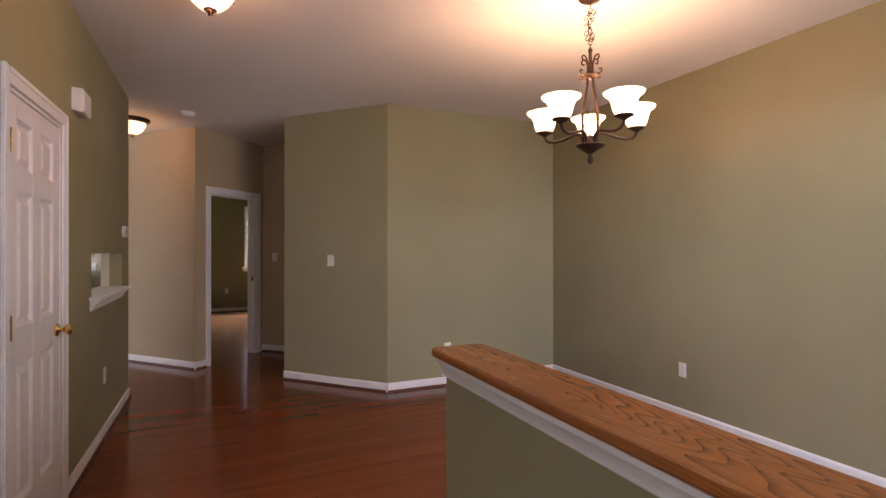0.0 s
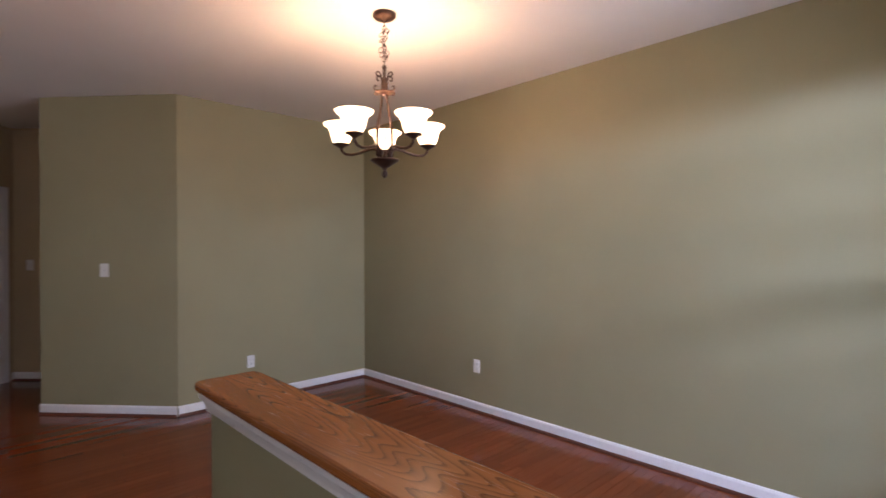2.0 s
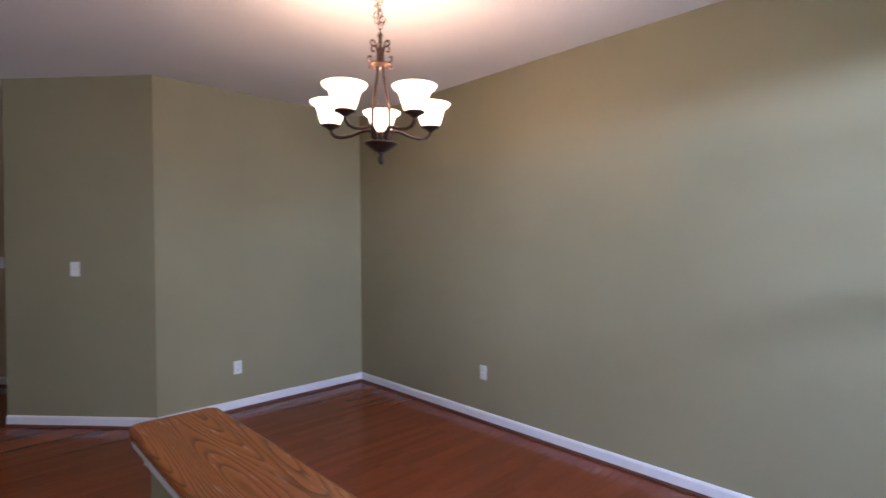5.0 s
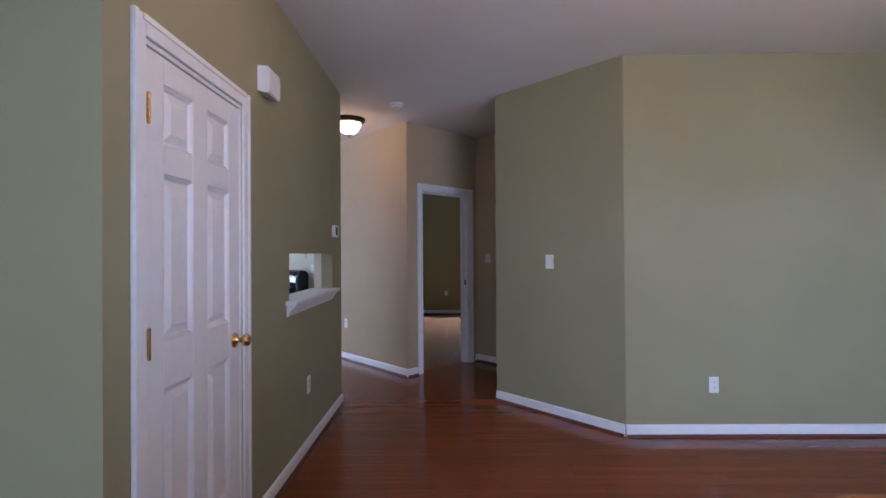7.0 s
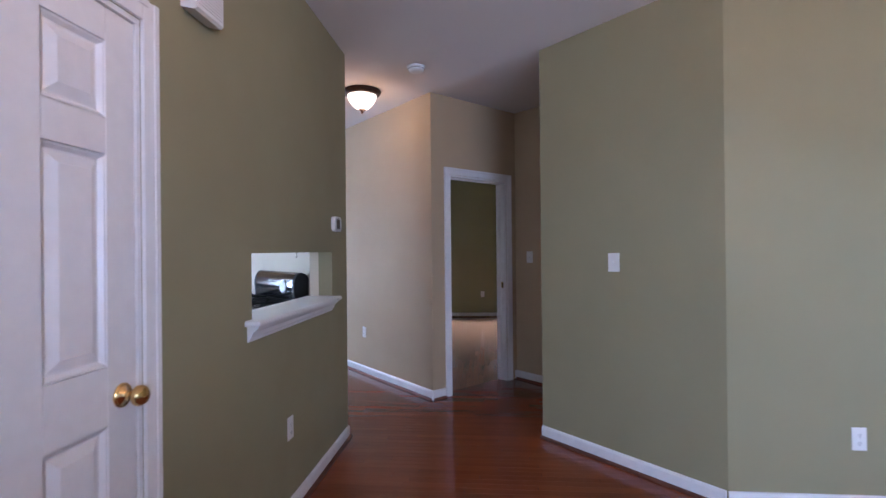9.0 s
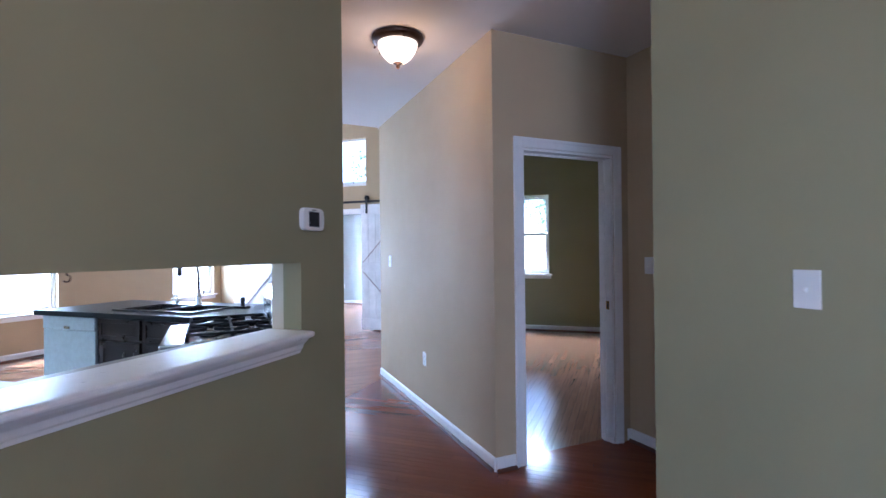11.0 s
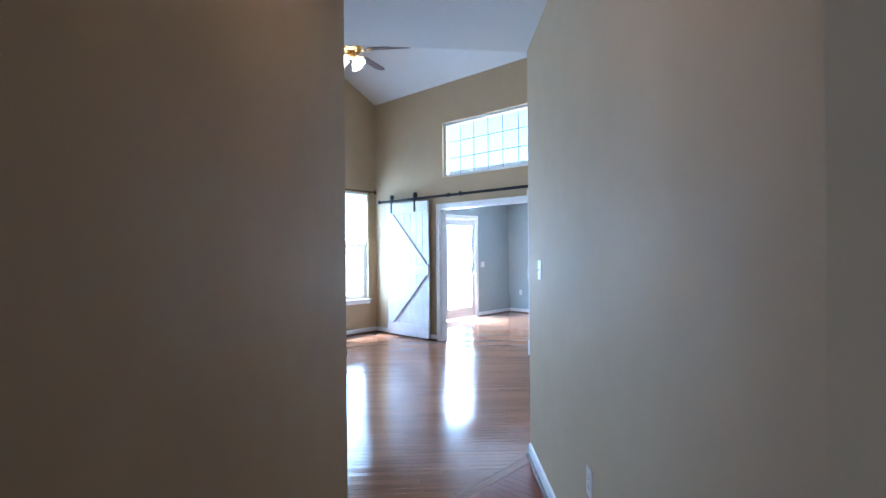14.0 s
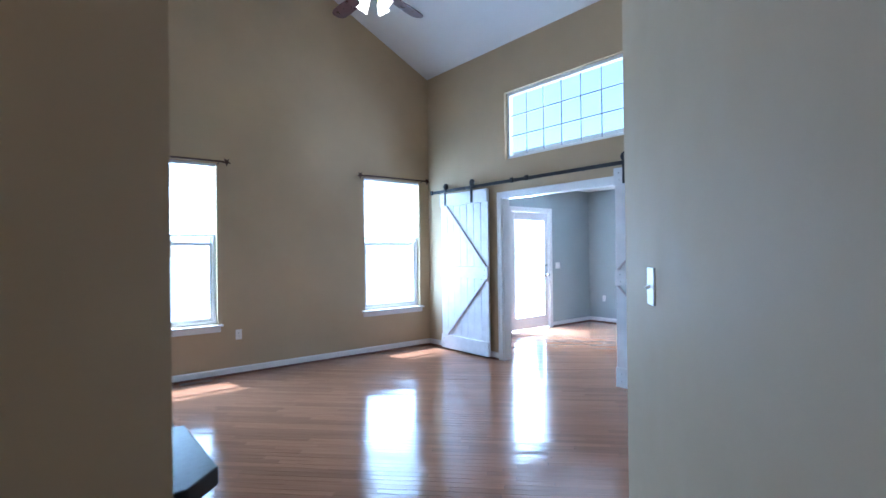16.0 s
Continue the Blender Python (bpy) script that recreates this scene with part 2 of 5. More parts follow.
def box(x0, x1, y0, y1, z0, z1, bevel=0.0, bm=None, m=None):
    own = bmesh.new()
    vs = [own.verts.new((x, y, z)) for z in (z0, z1) for y in (y0, y1) for x in (x0, x1)]
    for f in ((0, 1, 3, 2), (4, 6, 7, 5), (0, 4, 5, 1), (2, 3, 7, 6), (0, 2, 6, 4), (1, 5, 7, 3)):
        own.faces.new([vs[i] for i in f])
    bmesh.ops.recalc_face_normals(own, faces=own.faces)
    if bevel:
        bmesh.ops.bevel(own, geom=list(own.edges), offset=bevel, segments=2, affect="EDGES", profile=0.5)
    return join(bm, own, m)


def join(bm, own, m=None):
    if m is not None:
        own.transform(m)
    if bm is None:
        return own
    me = bpy.data.meshes.new("tmp")
    own.to_mesh(me)
    own.free()
    bm.from_mesh(me)
    bpy.data.meshes.remove(me)
    return bm


def lathe(profile, n=24, bm=None, m=None, wave=None):
    """Turn (r, z) pairs about z."""
    own = bmesh.new()
    rings = []
    for r, z in profile:
        if r < 1e-5:
            rings.append([own.verts.new((0, 0, z))])
        else:
            rings.append([own.verts.new((r * (1 + (wave(k * 2 * math.pi / n, z) if wave else 0)) * math.cos(2 * math.pi * k / n),
                                         r * (1 + (wave(k * 2 * math.pi / n, z) if wave else 0)) * math.sin(2 * math.pi * k / n), z)) for k in range(n)])
    for a, b in zip(rings, rings[1:]):
        for k in range(n):
            q = [a[k % len(a)], a[(k + 1) % len(a)], b[(k + 1) % len(b)], b[k % len(b)]]
            q = list(dict.fromkeys(q))
            if len(q) > 2:
                own.faces.new(q)
    bmesh.ops.recalc_face_normals(own, faces=own.faces)
    return join(bm, own, m)


def tube(points, radius, n=8, bm=None, m=None, closed=False):
    """A round bar along points; radius may be a list."""
    own = bmesh.new()
    pts = [Vector(p) for p in points]
    rings, last = [], Vector((0.1, 0.2, 0.97))
    for i, p in enumerate(pts):
        if closed:
            d = (pts[(i + 1) % len(pts)] - pts[i - 1]).normalized()
        else:
            d = (pts[min(i + 1, len(pts) - 1)] - pts[max(i - 1, 0)]).normalized()
        u = (last - d * last.dot(d))
        if u.length < 1e-4:
            u = d.orthogonal()
        u.normalize()
        last = u
        v = d.cross(u)
        r = radius[i] if isinstance(radius, (list, tuple)) else radius
        rings.append([own.verts.new(p + r * (math.cos(2 * math.pi * k / n) * u + math.sin(2 * math.pi * k / n) * v)) for k in range(n)])
    pairs = list(zip(rings, rings[1:])) + ([(rings[-1], rings[0])] if closed else [])
    for a, b in pairs:
        for k in range(n):
            own.faces.new((a[k], a[(k + 1) % n], b[(k + 1) % n], b[k]))
    if not closed:
        own.faces.new(rings[0]), own.faces.new(rings[-1])
    bmesh.ops.recalc_face_normals(own, faces=own.faces)
    return join(bm, own, m)


def arc(cx, cz, r, a0, a1, n=10, y=0.0):
    return [(cx + r * math.cos(radians(a0 + (a1 - a0) * k / n)), y, cz + r * math.sin(radians(a0 + (a1 - a0) * k / n))) for k in range(n + 1)]


def prism(outline, z0, z1, bm=None, m=None, bevel=0.0):
    own = bmesh.new()
    lo = [own.verts.new((x, y, z0)) for x, y in outline]
    hi = [own.verts.new((x, y, z1)) for x, y in outline]
    n = len(outline)
    own.faces.new(lo), own.faces.new(hi)
    for k in range(n):
        own.faces.new((lo[k], lo[(k + 1) % n], hi[(k + 1) % n], hi[k]))
    bmesh.ops.recalc_face_normals(own, faces=own.faces)
    if bevel:
        bmesh.ops.bevel(own, geom=list(own.edges), offset=bevel, segments=2, affect="EDGES", profile=0.5)
    return join(bm, own, m)


def along(profile, a, b, bm=None):
    """A moulding: the (out, up) profile swept from a to b in plan, out to the left of the way."""
    own = bmesh.new()
    a, b = Vector((*a, 0)), Vector((*b, 0))
    d = (b - a).normalized()
    n = Vector((-d.y, d.x, 0))
    ends = [[own.verts.new(p + n * o + Vector((0, 0, u))) for o, u in profile] for p in (a, b)]
    k = len(profile)
    for i in range(k):
        own.faces.new((ends[0][i], ends[0][(i + 1) % k], ends[1][(i + 1) % k], ends[1][i]))
    own.faces.new(ends[0]), own.faces.new(ends[1])
    return join(bm, own)


# ---- walls ----
def cross_lines(p, d, q, e):
    det = d[0] * -e[1] + d[1] * e[0]
    if abs(det) < 1e-6:
        return None
    s = ((q[0] - p[0]) * -e[1] + (q[1] - p[1]) * e[0]) / det
    return (p[0] + d[0] * s, p[1] + d[1] * s)


def wall_run(points, edges):
    """Walls round a space, which lies to the left of the way. An edge: name, paint, thickness, low, high, openings (from, to, low, high)."""
    n = len(points)
    lines = []
    for i in range(n):
        a, b = points[i], points[(i + 1) % n]
        L = math.hypot(b[0] - a[0], b[1] - a[1])
        d = ((b[0] - a[0]) / L, (b[1] - a[1]) / L)
        out = (d[1], -d[0])
        th = edges[i][2] if edges[i] else 0.06
        lines.append((a, b, L, d, out, th, (a[0] + out[0] * th, a[1] + out[1] * th)))
    for i, e in enumerate(edges):
        if not e:
            continue
        name, mat, th, z0, z1, holes = e
        a, b, L, d, out, _, off = lines[i]
        p0 = cross_lines(lines[i - 1][6], lines[i - 1][3], off, d) or off
        nx = lines[(i + 1) % n]
        p1 = cross_lines(off, d, nx[6], nx[3]) or (b[0] + out[0] * th, b[1] + out[1] * th)
        bm = bmesh.new()

        def slab(s0, s1, lo, hi):
            q = [(a[0] + d[0] * s0, a[1] + d[1] * s0), (a[0] + d[0] * s1, a[1] + d[1] * s1)]
            o0 = p0 if s0 <= 0 else (q[0][0] + out[0] * th, q[0][1] + out[1] * th)
            o1 = p1 if s1 >= L - 1e-6 else (q[1][0] + out[0] * th, q[1][1] + out[1] * th)
            prism([q[0], q[1], o1, o0], lo, hi, bm)

        cuts = sorted({0.0, L, *(v for h in holes for v in h[:2])})
        for s0, s1 in zip(cuts, cuts[1:]):
            z = z0 - 0.03
            for h0, h1, lo, hi in sorted(holes, key=lambda h: h[2]):
                if h0 <= s0 + 1e-6 and h1 >= s1 - 1e-6:
                    if lo > z + 0.05:
                        slab(s0, s1, z, lo)
                    z = hi
            if z < z1:
                slab(s0, s1, z, z1)
        ob = part(name, bm, mat)
        tagged(ob, kind="structure")
    return lines


BASE_PROFILE = [(0.0, 0.0), (0.013, 0.0), (0.013, 0.070), (0.010, 0.078), (0.006, 0.084), (0.0, 0.087)]
SHOE_PROFILE = [(0.013, 0.0), (0.031, 0.0), (0.030, 0.008), (0.025, 0.015), (0.013, 0.019)]


def baseboard(a, b):
    ob = part("baseboard", along(BASE_PROFILE, a, b), TRIM)
    ob.location.z = FL
    tagged(ob, "white painted baseboard along the wall", kind="structure")
    sh = part("shoe_moulding", along(SHOE_PROFILE, a, b), SHOE, ob, "dark stained wooden shoe moulding")
    return ob


# ---- structure ----
H = 2.74
FL = -0.015                     # top of the floors
WX, NY, EX, SY = -0.72, 4.54, 3.43, -0.445
FW, FN = -6.94, 11.01          # family room: west and north walls
PASS = (3.92, 5.035, 1.008, 1.318)  # pass-through: along y, low, high
HC = (-0.204, 6.288)             # corner of hall and doorway
DW0, DW1, DWH = 0.215, 0.99, 2.02  # doorway along its wall
HR = (-1.991, 8.233)
HL0, HL1 = (WX, 5.376), (-1.922, 6.663)


DOOR_Y, DOOR_W, DOOR_H = 2.484, 0.752, 2.007  # closet door

PLAN = [
    (EX, SY), (EX, NY), (1.51, NY), (0.672, 5.46), (0.757, 5.545), (1.375, 4.927), (2.087, 5.597), (0.586, 7.098), HC, HR,
    (-1.89, 8.334), (-1.89, FN), (FW, FN), (FW, 6.69), (-7.45, 6.18), (-7.45, 2.42), (-0.87, 2.42), (-0.87, 5.385), (-2.02, 6.58),
    HL1, HL0, (WX, 2.30), (-2.3, 2.30), (-2.3, -1.3), (0.73, -1.3), (0.73, SY),
]
W1, W2 = (7.07, 8.01), (9.905, 10.835)
WZ = (0.575, 2.40)
TRX, TRZ = (-5.335, -3.68), (2.515, 3.355)
OPX, OPH = (-5.40, -3.62), 2.045
SWX, SWZ = (1.20, 2.955), (0.63, 2.375)
EDGES = [
    ("wall_east", GREEN, 0.14, 0, H + 0.1, []),
    ("wall_dining_north", GREEN, 0.06, 0, H + 0.1, []),
    ("wall_angled", GREEN, 0.06, 0, H + 0.1, []),
    ("wall_angled_end", GREEN, 0.04, 0, H + 0.1, []),
    ("wall_corridor_south", TAN, 0.05, 0, H + 0.1, []),
    ("wall_corridor_end", TAN, 0.06, 0, H + 0.1, []),
    ("wall_corridor_north", TAN, 0.06, 0, H + 0.1, []),
    ("wall_doorway", TAN, 0.06, 0, H + 0.1, [(math.hypot(0.79, 0.81) - DW1 + 0.0, math.hypot(0.79, 0.81) - DW0, 0, DWH)]),
    ("wall_hall_north", TAN, 0.06, 0, H + 0.02, []),
    ("wall_hall_end", TAN, 0.06, 0, 6.0, []),
    ("wall_family_east", TAN, 0.06, 0, 6.0, []),
    ("wall_family_north", TAN, 0.12, 0, 6.0, [(-1.89 - OPX[1], -1.89 - OPX[0], 0, OPH), (-1.89 - TRX[1], -1.89 - TRX[0], TRZ[0], TRZ[1])]),
    ("wall_family_west", TAN, 0.14, 0, 6.0, [(FN - W2[1], FN - W2[0], *WZ), (FN - W1[1], FN - W1[0], *WZ)]),
    ("wall_bay", GREY, 0.14, 0, 6.0, [(0.09, 0.66, *WZ)]),
    ("wall_kitchen_west", TAN, 0.14, 0, 3.0, []),
    ("wall_kitchen_south", CREAM, 0.06, 0, H + 0.1, []),
    ("wall_kitchen_east", CREAM, 0.06, 0, H + 0.1, [(PASS[0] - 2.42, PASS[1] - 2.42, PASS[2], PASS[3])]),
    ("wall_kitchen_angled", CREAM, 0.05, 0, H + 0.1, []),
    ("wall_hall_south_end", TAN, 0.04, 0, H + 0.1, []),
    ("wall_hall_south", TAN, 0.05, 0, H + 0.1, []),
    ("wall_west", GREEN, 0.09, 0, H + 0.1, [(HL0[1] - PASS[1], HL0[1] - PASS[0], PASS[2], PASS[3]), (HL0[1] - DOOR_Y - DOOR_W, HL0[1] - DOOR_Y, 0, DOOR_H)]),
    ("wall_closet_south", GREEN, 0.06, 0, H + 0.1, []),
    ("wall_foyer_west", GREEN, 0.14, 0, H + 0.1, []),
    ("wall_foyer_south", GREEN, 0.14, 0, H + 0.1, [(0.5, 1.6, 0.3, 2.1)]),
    ("wall_foyer_jog", GREEN, 0.10, 0, H + 0.1, []),
    ("wall_dining_south", GREEN, 0.16, 0, H + 0.1, [(SWX[0] - 0.73, SWX[1] - 0.73, *SWZ)]),
]
wall_run(PLAN, EDGES)

BEDROOM = [(-0.16, 6.50), (0.63, 7.29), (3.0, 7.29), (3.0, 11.85), (-1.8, 11.85), (-1.8, 8.34)]
BWX, BWZ = (-1.58, -0.65), (0.95, 2.30)
wall_run(BEDROOM, [
    ("wall_bedroom_door", OLIVE, 0.055, 0, 3.25, [(0.03, 0.83, 0, DWH)]),
    ("wall_bedroom_south", OLIVE, 0.06, 0, 3.25, []),
    ("wall_bedroom_east", OLIVE, 0.14, 0, 3.25, []),
    ("wall_bedroom_north", OLIVE, 0.14, 0, 3.25, [(3.0 - 1.46, 3.0 - 0.55, *BWZ), (3.0 - BWX[1], 3.0 - BWX[0], *BWZ)]),
    ("wall_bedroom_west", OLIVE, 0.06, 0, 3.25, []),
    ("wall_bedroom_hall", OLIVE, 0.05, 0, 3.25, []),
])
SX, SN = -6.80, 14.83
SUNROOM = [(-1.9, 11.13), (-1.9, SN), (SX, SN), (SX, 11.13)]
SDY = (12.63, 13.63)
wall_run(SUNROOM, [
    ("wall_sunroom_east", GREY, 0.14, 0, 2.6, []),
    ("wall_sunroom_north", GREY, 0.14, 0, 2.6, []),
    ("wall_sunroom_west", GREY, 0.14, 0, 2.6, [(SN - SDY[1], SN - SDY[0], 0, 2.06)]),
    None,
])

# ceilings
cb = prism([(3.6, -1.5), (3.6, 4.66), (2.3, 5.66), (0.57, 7.27), (-0.20, 6.40), (-2.05, 8.32), (-2.01, 8.253), (-2.71, 7.43), (-3.95, 6.22),
            (-7.6, 6.22), (-7.6, 2.3), (-2.45, 2.3), (-2.45, -1.5)], H, H + 0.06)
tagged(part("ceiling", cb, CEIL), kind="structure")
tagged(part("ceiling_bedroom", box(-1.95, 3.1, 6.3, 12.0, 3.2, 3.3), CEIL), kind="structure")
tagged(part("ceiling_sunroom", box(-6.95, -1.75, 11.14, 15.0, 2.5, 2.62), CEIL), kind="structure")
RIDGE = 8.6
bm = bmesh.new()
zr = 3.96 + (FN - RIDGE) * 0.49
for y0, z0, y1, z1 in ((FN + 0.02, 3.95, RIDGE, zr), (RIDGE, zr, 6.0, zr - (RIDGE - 6.0) * 0.49)):
    own = bmesh.new()
    vs = [own.verts.new((x, y, z + dz)) for dz in (0, 0.1) for x, y, z in ((-7.7, y0, z0), (-1.85, y0, z0), (-1.85, y1, z1), (-7.7, y1, z1))]
    for f in ((0, 1, 2, 3), (4, 5, 6, 7), (0, 1, 5, 4), (1, 2, 6, 5), (2, 3, 7, 6), (3, 0, 4, 7)):
        own.faces.new([vs[i] for i in f])
    join(bm, own)
tagged(part("ceiling_vault", bm, CEIL), kind="structure")
# drop from the vault to the flat ceiling
bm = bmesh.new()
for a, b in (((-2.01, 8.253), (-2.71, 7.43)), ((-2.71, 7.43), (-3.95, 6.22)), ((-3.95, 6.22), (-7.6, 6.22))):
    d = Vector((b[0] - a[0], b[1] - a[1])).normalized()
    n = Vector((d.y, -d.x)) * -0.08
    prism([a, b, (b[0] + n.x, b[1] + n.y), (a[0] + n.x, a[1] + n.y)], H + 0.002, 6.0, bm)
tagged(part("wall_vault_drop", bm, TAN), kind="structure")

# floors
tagged(part("floor", prism([(-2.44, -1.44), (3.57, -1.44), (3.57, 11.99), (-1.76, 11.99), (-1.76, 14.97), (-7.59, 14.97), (-7.59, 2.3), (-2.44, 2.3)], -0.40, FL - 0.006), SUBFLOOR), kind="structure")
FLOOR = bpy.data.objects["floor"]


def clip(poly, planes):
    """Keep what lies where a x + b y <= c."""
    for a, b, c in planes:
        out = []
        for i, p in enumerate(poly):
            q = poly[(i + 1) % len(poly)]
            fp, fq = a * p[0] + b * p[1] - c, a * q[0] + b * q[1] - c
            if fp <= 0:
                out.append(p)
            if fp * fq < 0:
                k = fp / (fp - fq)
                out.append((p[0] + (q[0] - p[0]) * k, p[1] + (q[1] - p[1]) * k))
        poly = out
        if len(poly) < 3:
            return []
    return poly


def strips(angle, u0, u1, v0, v1, width, regions, seed, uneven=0.0012, long=(0.45, 1.25)):
    """Floor strips along an angle, cut to regions. Yields pieces, shade and slopes."""
    rnd = random.Random(seed)
    ca, sa = math.cos(radians(angle)), math.sin(radians(angle))
    v = v0
    while v < v1:
        u = u0 - rnd.random()
        while u < u1:
            w = rnd.uniform(*long)
            g = 0.0008
            rect = [(u + g, v + g), (u + w - g, v + g), (u + w - g, v + width - g), (u + g, v + width - g)]
            rect = [(x * ca - y * sa, x * sa + y * ca) for x, y in rect]
            pieces = [p for p in (clip(rect, r) for r in regions) if p]
            shade, tilt, lift = rnd.random(), rnd.gauss(0, uneven), rnd.uniform(-0.00002, 0.00002)
            if pieces:
                yield pieces, shade, (u, v, tilt, lift, ca, sa, width)
            u += w
        v += width


def strip_geometry(items):
    verts, faces, shades = [], [], []
    for pieces, shade, (u, v, tilt, lift, ca, sa, width) in items:
        for p in pieces:
            k, n = len(verts), len(p)
            for x, y in p:
                across = (-x * sa + y * ca) - v - width / 2
                verts.append((x, y, FL + lift + tilt * across))
            verts += [(x, y, FL - 0.007) for x, y in p]
            faces.append(tuple(range(k, k + n)))
            faces += [(k + i, k + n + i, k + n + (i + 1) % n, k + (i + 1) % n) for i in range(n)]
            shades += [shade] * (n + 1)
    return verts, faces, shades


def strip_mesh(name, items, mat):
    verts, faces, shades = strip_geometry(items)
    me = bpy.data.meshes.new(name)
    me.from_pydata(verts, [], faces)
    me.attributes.new("shade", "FLOAT", "FACE").data.foreach_set("value", shades)
    me.materials.append(mat)
    ob = new(name, me)
    ob.parent = FLOOR
    return ob


R_MAIN = [
    [(-1, 0, 0.81), (1, 0, 3.5), (0, -1, 0.6), (0, 1, 4.6)],
    [(-1, 0, 2.4), (1, 0, -0.81), (0, -1, 1.4), (0, 1, 2.36)],
    [(-1, 0, 0.81), (1, 0, 0.8), (0, -1, 1.4), (0, 1, -0.6)],
    [(-1, 0, 0.81), (0, -1, -4.6), (0, 1, 5.4), (1, 1, 6.08)],
    [(1, 1, 7.8), (-1, -1, -6.08), (-1, 1, 6.66), (1, -1, -3.45)],
    [(0, -1, -5.4), (1, 1, 6.08), (-1, -1, -4.64), (-1, 0, 1.93)],
    [(1, 1, 6.34), (-1, -1, -6.08), (1, -1, -6.66), (-1, 0, 1.93)],
]
R_FAMILY = [
    [(1, 0, -2.0), (-1, 0, 7.0), (0, -1, -6.75), (0, 1, 14.9)],
    [(1, 0, -1.88), (-1, 0, 2.0), (0, -1, -8.38), (0, 1, 14.9)],
]
R_BED = [[(1, -1, -6.66), (-1, -1, -6.34), (-1, 0, 1.86), (1, 0, 3.05), (0, 1, 11.9)]]
W_STRIP = 0.0572
main = list(strips(0, -2.4, 3.5, -1.4, 8.3, W_STRIP, R_MAIN, 3))
near = [it for it in main if -0.75 < it[2][0] + 0.4 < 1.0 and 2.2 < it[2][1] < 6.2][:300]
ids = {id(it) for it in near}
# the two boards that edge the diagonal floor
edge_items = [([[(-1.997, 6.6), (-1.933, 6.6), (-1.933, 8.3), (-1.997, 8.3)]], 0.35, (0, 0, 0, 0.0003, 0, 1, 0))]

# ---- openings: windows and doors ----
def casing(parent, w, h, face, mat=TRIM, cw=0.065, name="casing"):
    """Door casing round an opening from x = 0 to w, z = 0 to h, standing off the wall towards -y at y = face."""
    t = 0.018
    for nm, x0, x1, z0, z1 in ((name, -cw, 0.0, FL, h + cw), (name, w, w + cw, FL, h + cw), (name, 0.0, w, h, h + cw)):
        bm = bmesh.new()
        if x1 - x0 > 0.2:
            box(x0, x1, face - t * 0.7, face, z0, z1, 0.003, bm)
            box(x0 - 0.02, x1 + 0.02, face - t, face - t * 0.7, z1 - 0.022, z1, 0.003, bm)
        else:
            box(x0, x1, face - t * 0.7, face, z0, z1, 0.003, bm)
            ox = (x0, x0 + 0.022) if x0 < 0 else (x1 - 0.022, x1)
            box(ox[0], ox[1], face - t, face - t * 0.7, z0, z1, 0.003, bm)
        part(nm, bm, mat, parent)


def jamb(parent, w, h, y0, y1, mat=TRIM, t=0.018):
    part("jamb", box(0, t, y0, y1, FL, h - t, 0.002), mat, parent)
    part("jamb", box(w - t, w, y0, y1, FL, h - t, 0.002), mat, parent)
    part("head_jamb", box(0, w, y0, y1, h - t, h, 0.002), mat, parent)
    ym = (y0 + y1) / 2
    part("door_stop", box(t, t + 0.011, ym, ym + 0.03, FL, h - t, 0.002), mat, parent)
    part("door_stop", box(w - t - 0.011, w - t, ym, ym + 0.03, FL, h - t, 0.002), mat, parent)
    part("door_stop", box(t, w - t, ym, ym + 0.03, h - t - 0.011, h - t, 0.002), mat, parent)


def panel_leaf(w, h, t, cols, rows, mat, parent, name="door_leaf"):
    """A moulded panel door: stiles and rails, and panels with a raised field. rows: (low, high)."""
    bm = bmesh.new()
    core = t * 0.18
    box(0, w, -core / 2, core / 2, 0, h, 0, bm)
    for s in (-1, 1):
        f0, f1 = sorted((s * core / 2, s * t / 2))
        xs = [0.0] + [v for c in cols for v in c] + [w]
        for x0, x1 in zip(xs[::2], xs[1::2]):
            box(x0, x1, f0, f1, 0, h, 0.002, bm)
        zs = [0.0] + [v for r in rows for v in r] + [h]
        for c in cols:
            for z0, z1 in zip(zs[::2], zs[1::2]):
                box(c[0], c[1], f0, f1, z0, z1, 0.002, bm)
    leaf = part(name, bm, mat, parent)
    for c in cols:
        for r in rows:
            pm = bmesh.new()
            for s in (-1, 1):
                x0, x1, z0, z1 = c[0] + 0.002, c[1] - 0.002, r[0] + 0.002, r[1] - 0.002
                y0, y1 = s * core / 2, s * t * 0.44
                own = bmesh.new()
                rings = []
                for inset, y in ((0, s * t * 0.47), (0.005, s * t * 0.40), (0.013, y0 * 1.1), (0.019, y0 * 1.1), (0.046, y1), (0.047, y1)):
                    rings.append([own.verts.new(q) for q in ((x0 + inset, y, z0 + inset), (x1 - inset, y, z0 + inset), (x1 - inset, y, z1 - inset), (x0 + inset, y, z1 - inset))])
                for a, b in zip(rings, rings[1:]):
                    for k in range(4):
                        own.faces.new((a[k], a[(k + 1) % 4], b[(k + 1) % 4], b[k]))
                own.faces.new(rings[-1])
                join(pm, own)
            part("panel", pm, mat, leaf)
    return leaf


def knob(parent, m, mat=BRASS):
    k = part("knob", lathe([(0, 0.0), (0.033, 0.0), (0.033, 0.006), (0.014, 0.010), (0.011, 0.030), (0.016, 0.036), (0.028, 0.046), (0.029, 0.056), (0.022, 0.068), (0, 0.071)], 20), mat, parent, "polished brass door knob", True)
    k.matrix_local = m
    return k


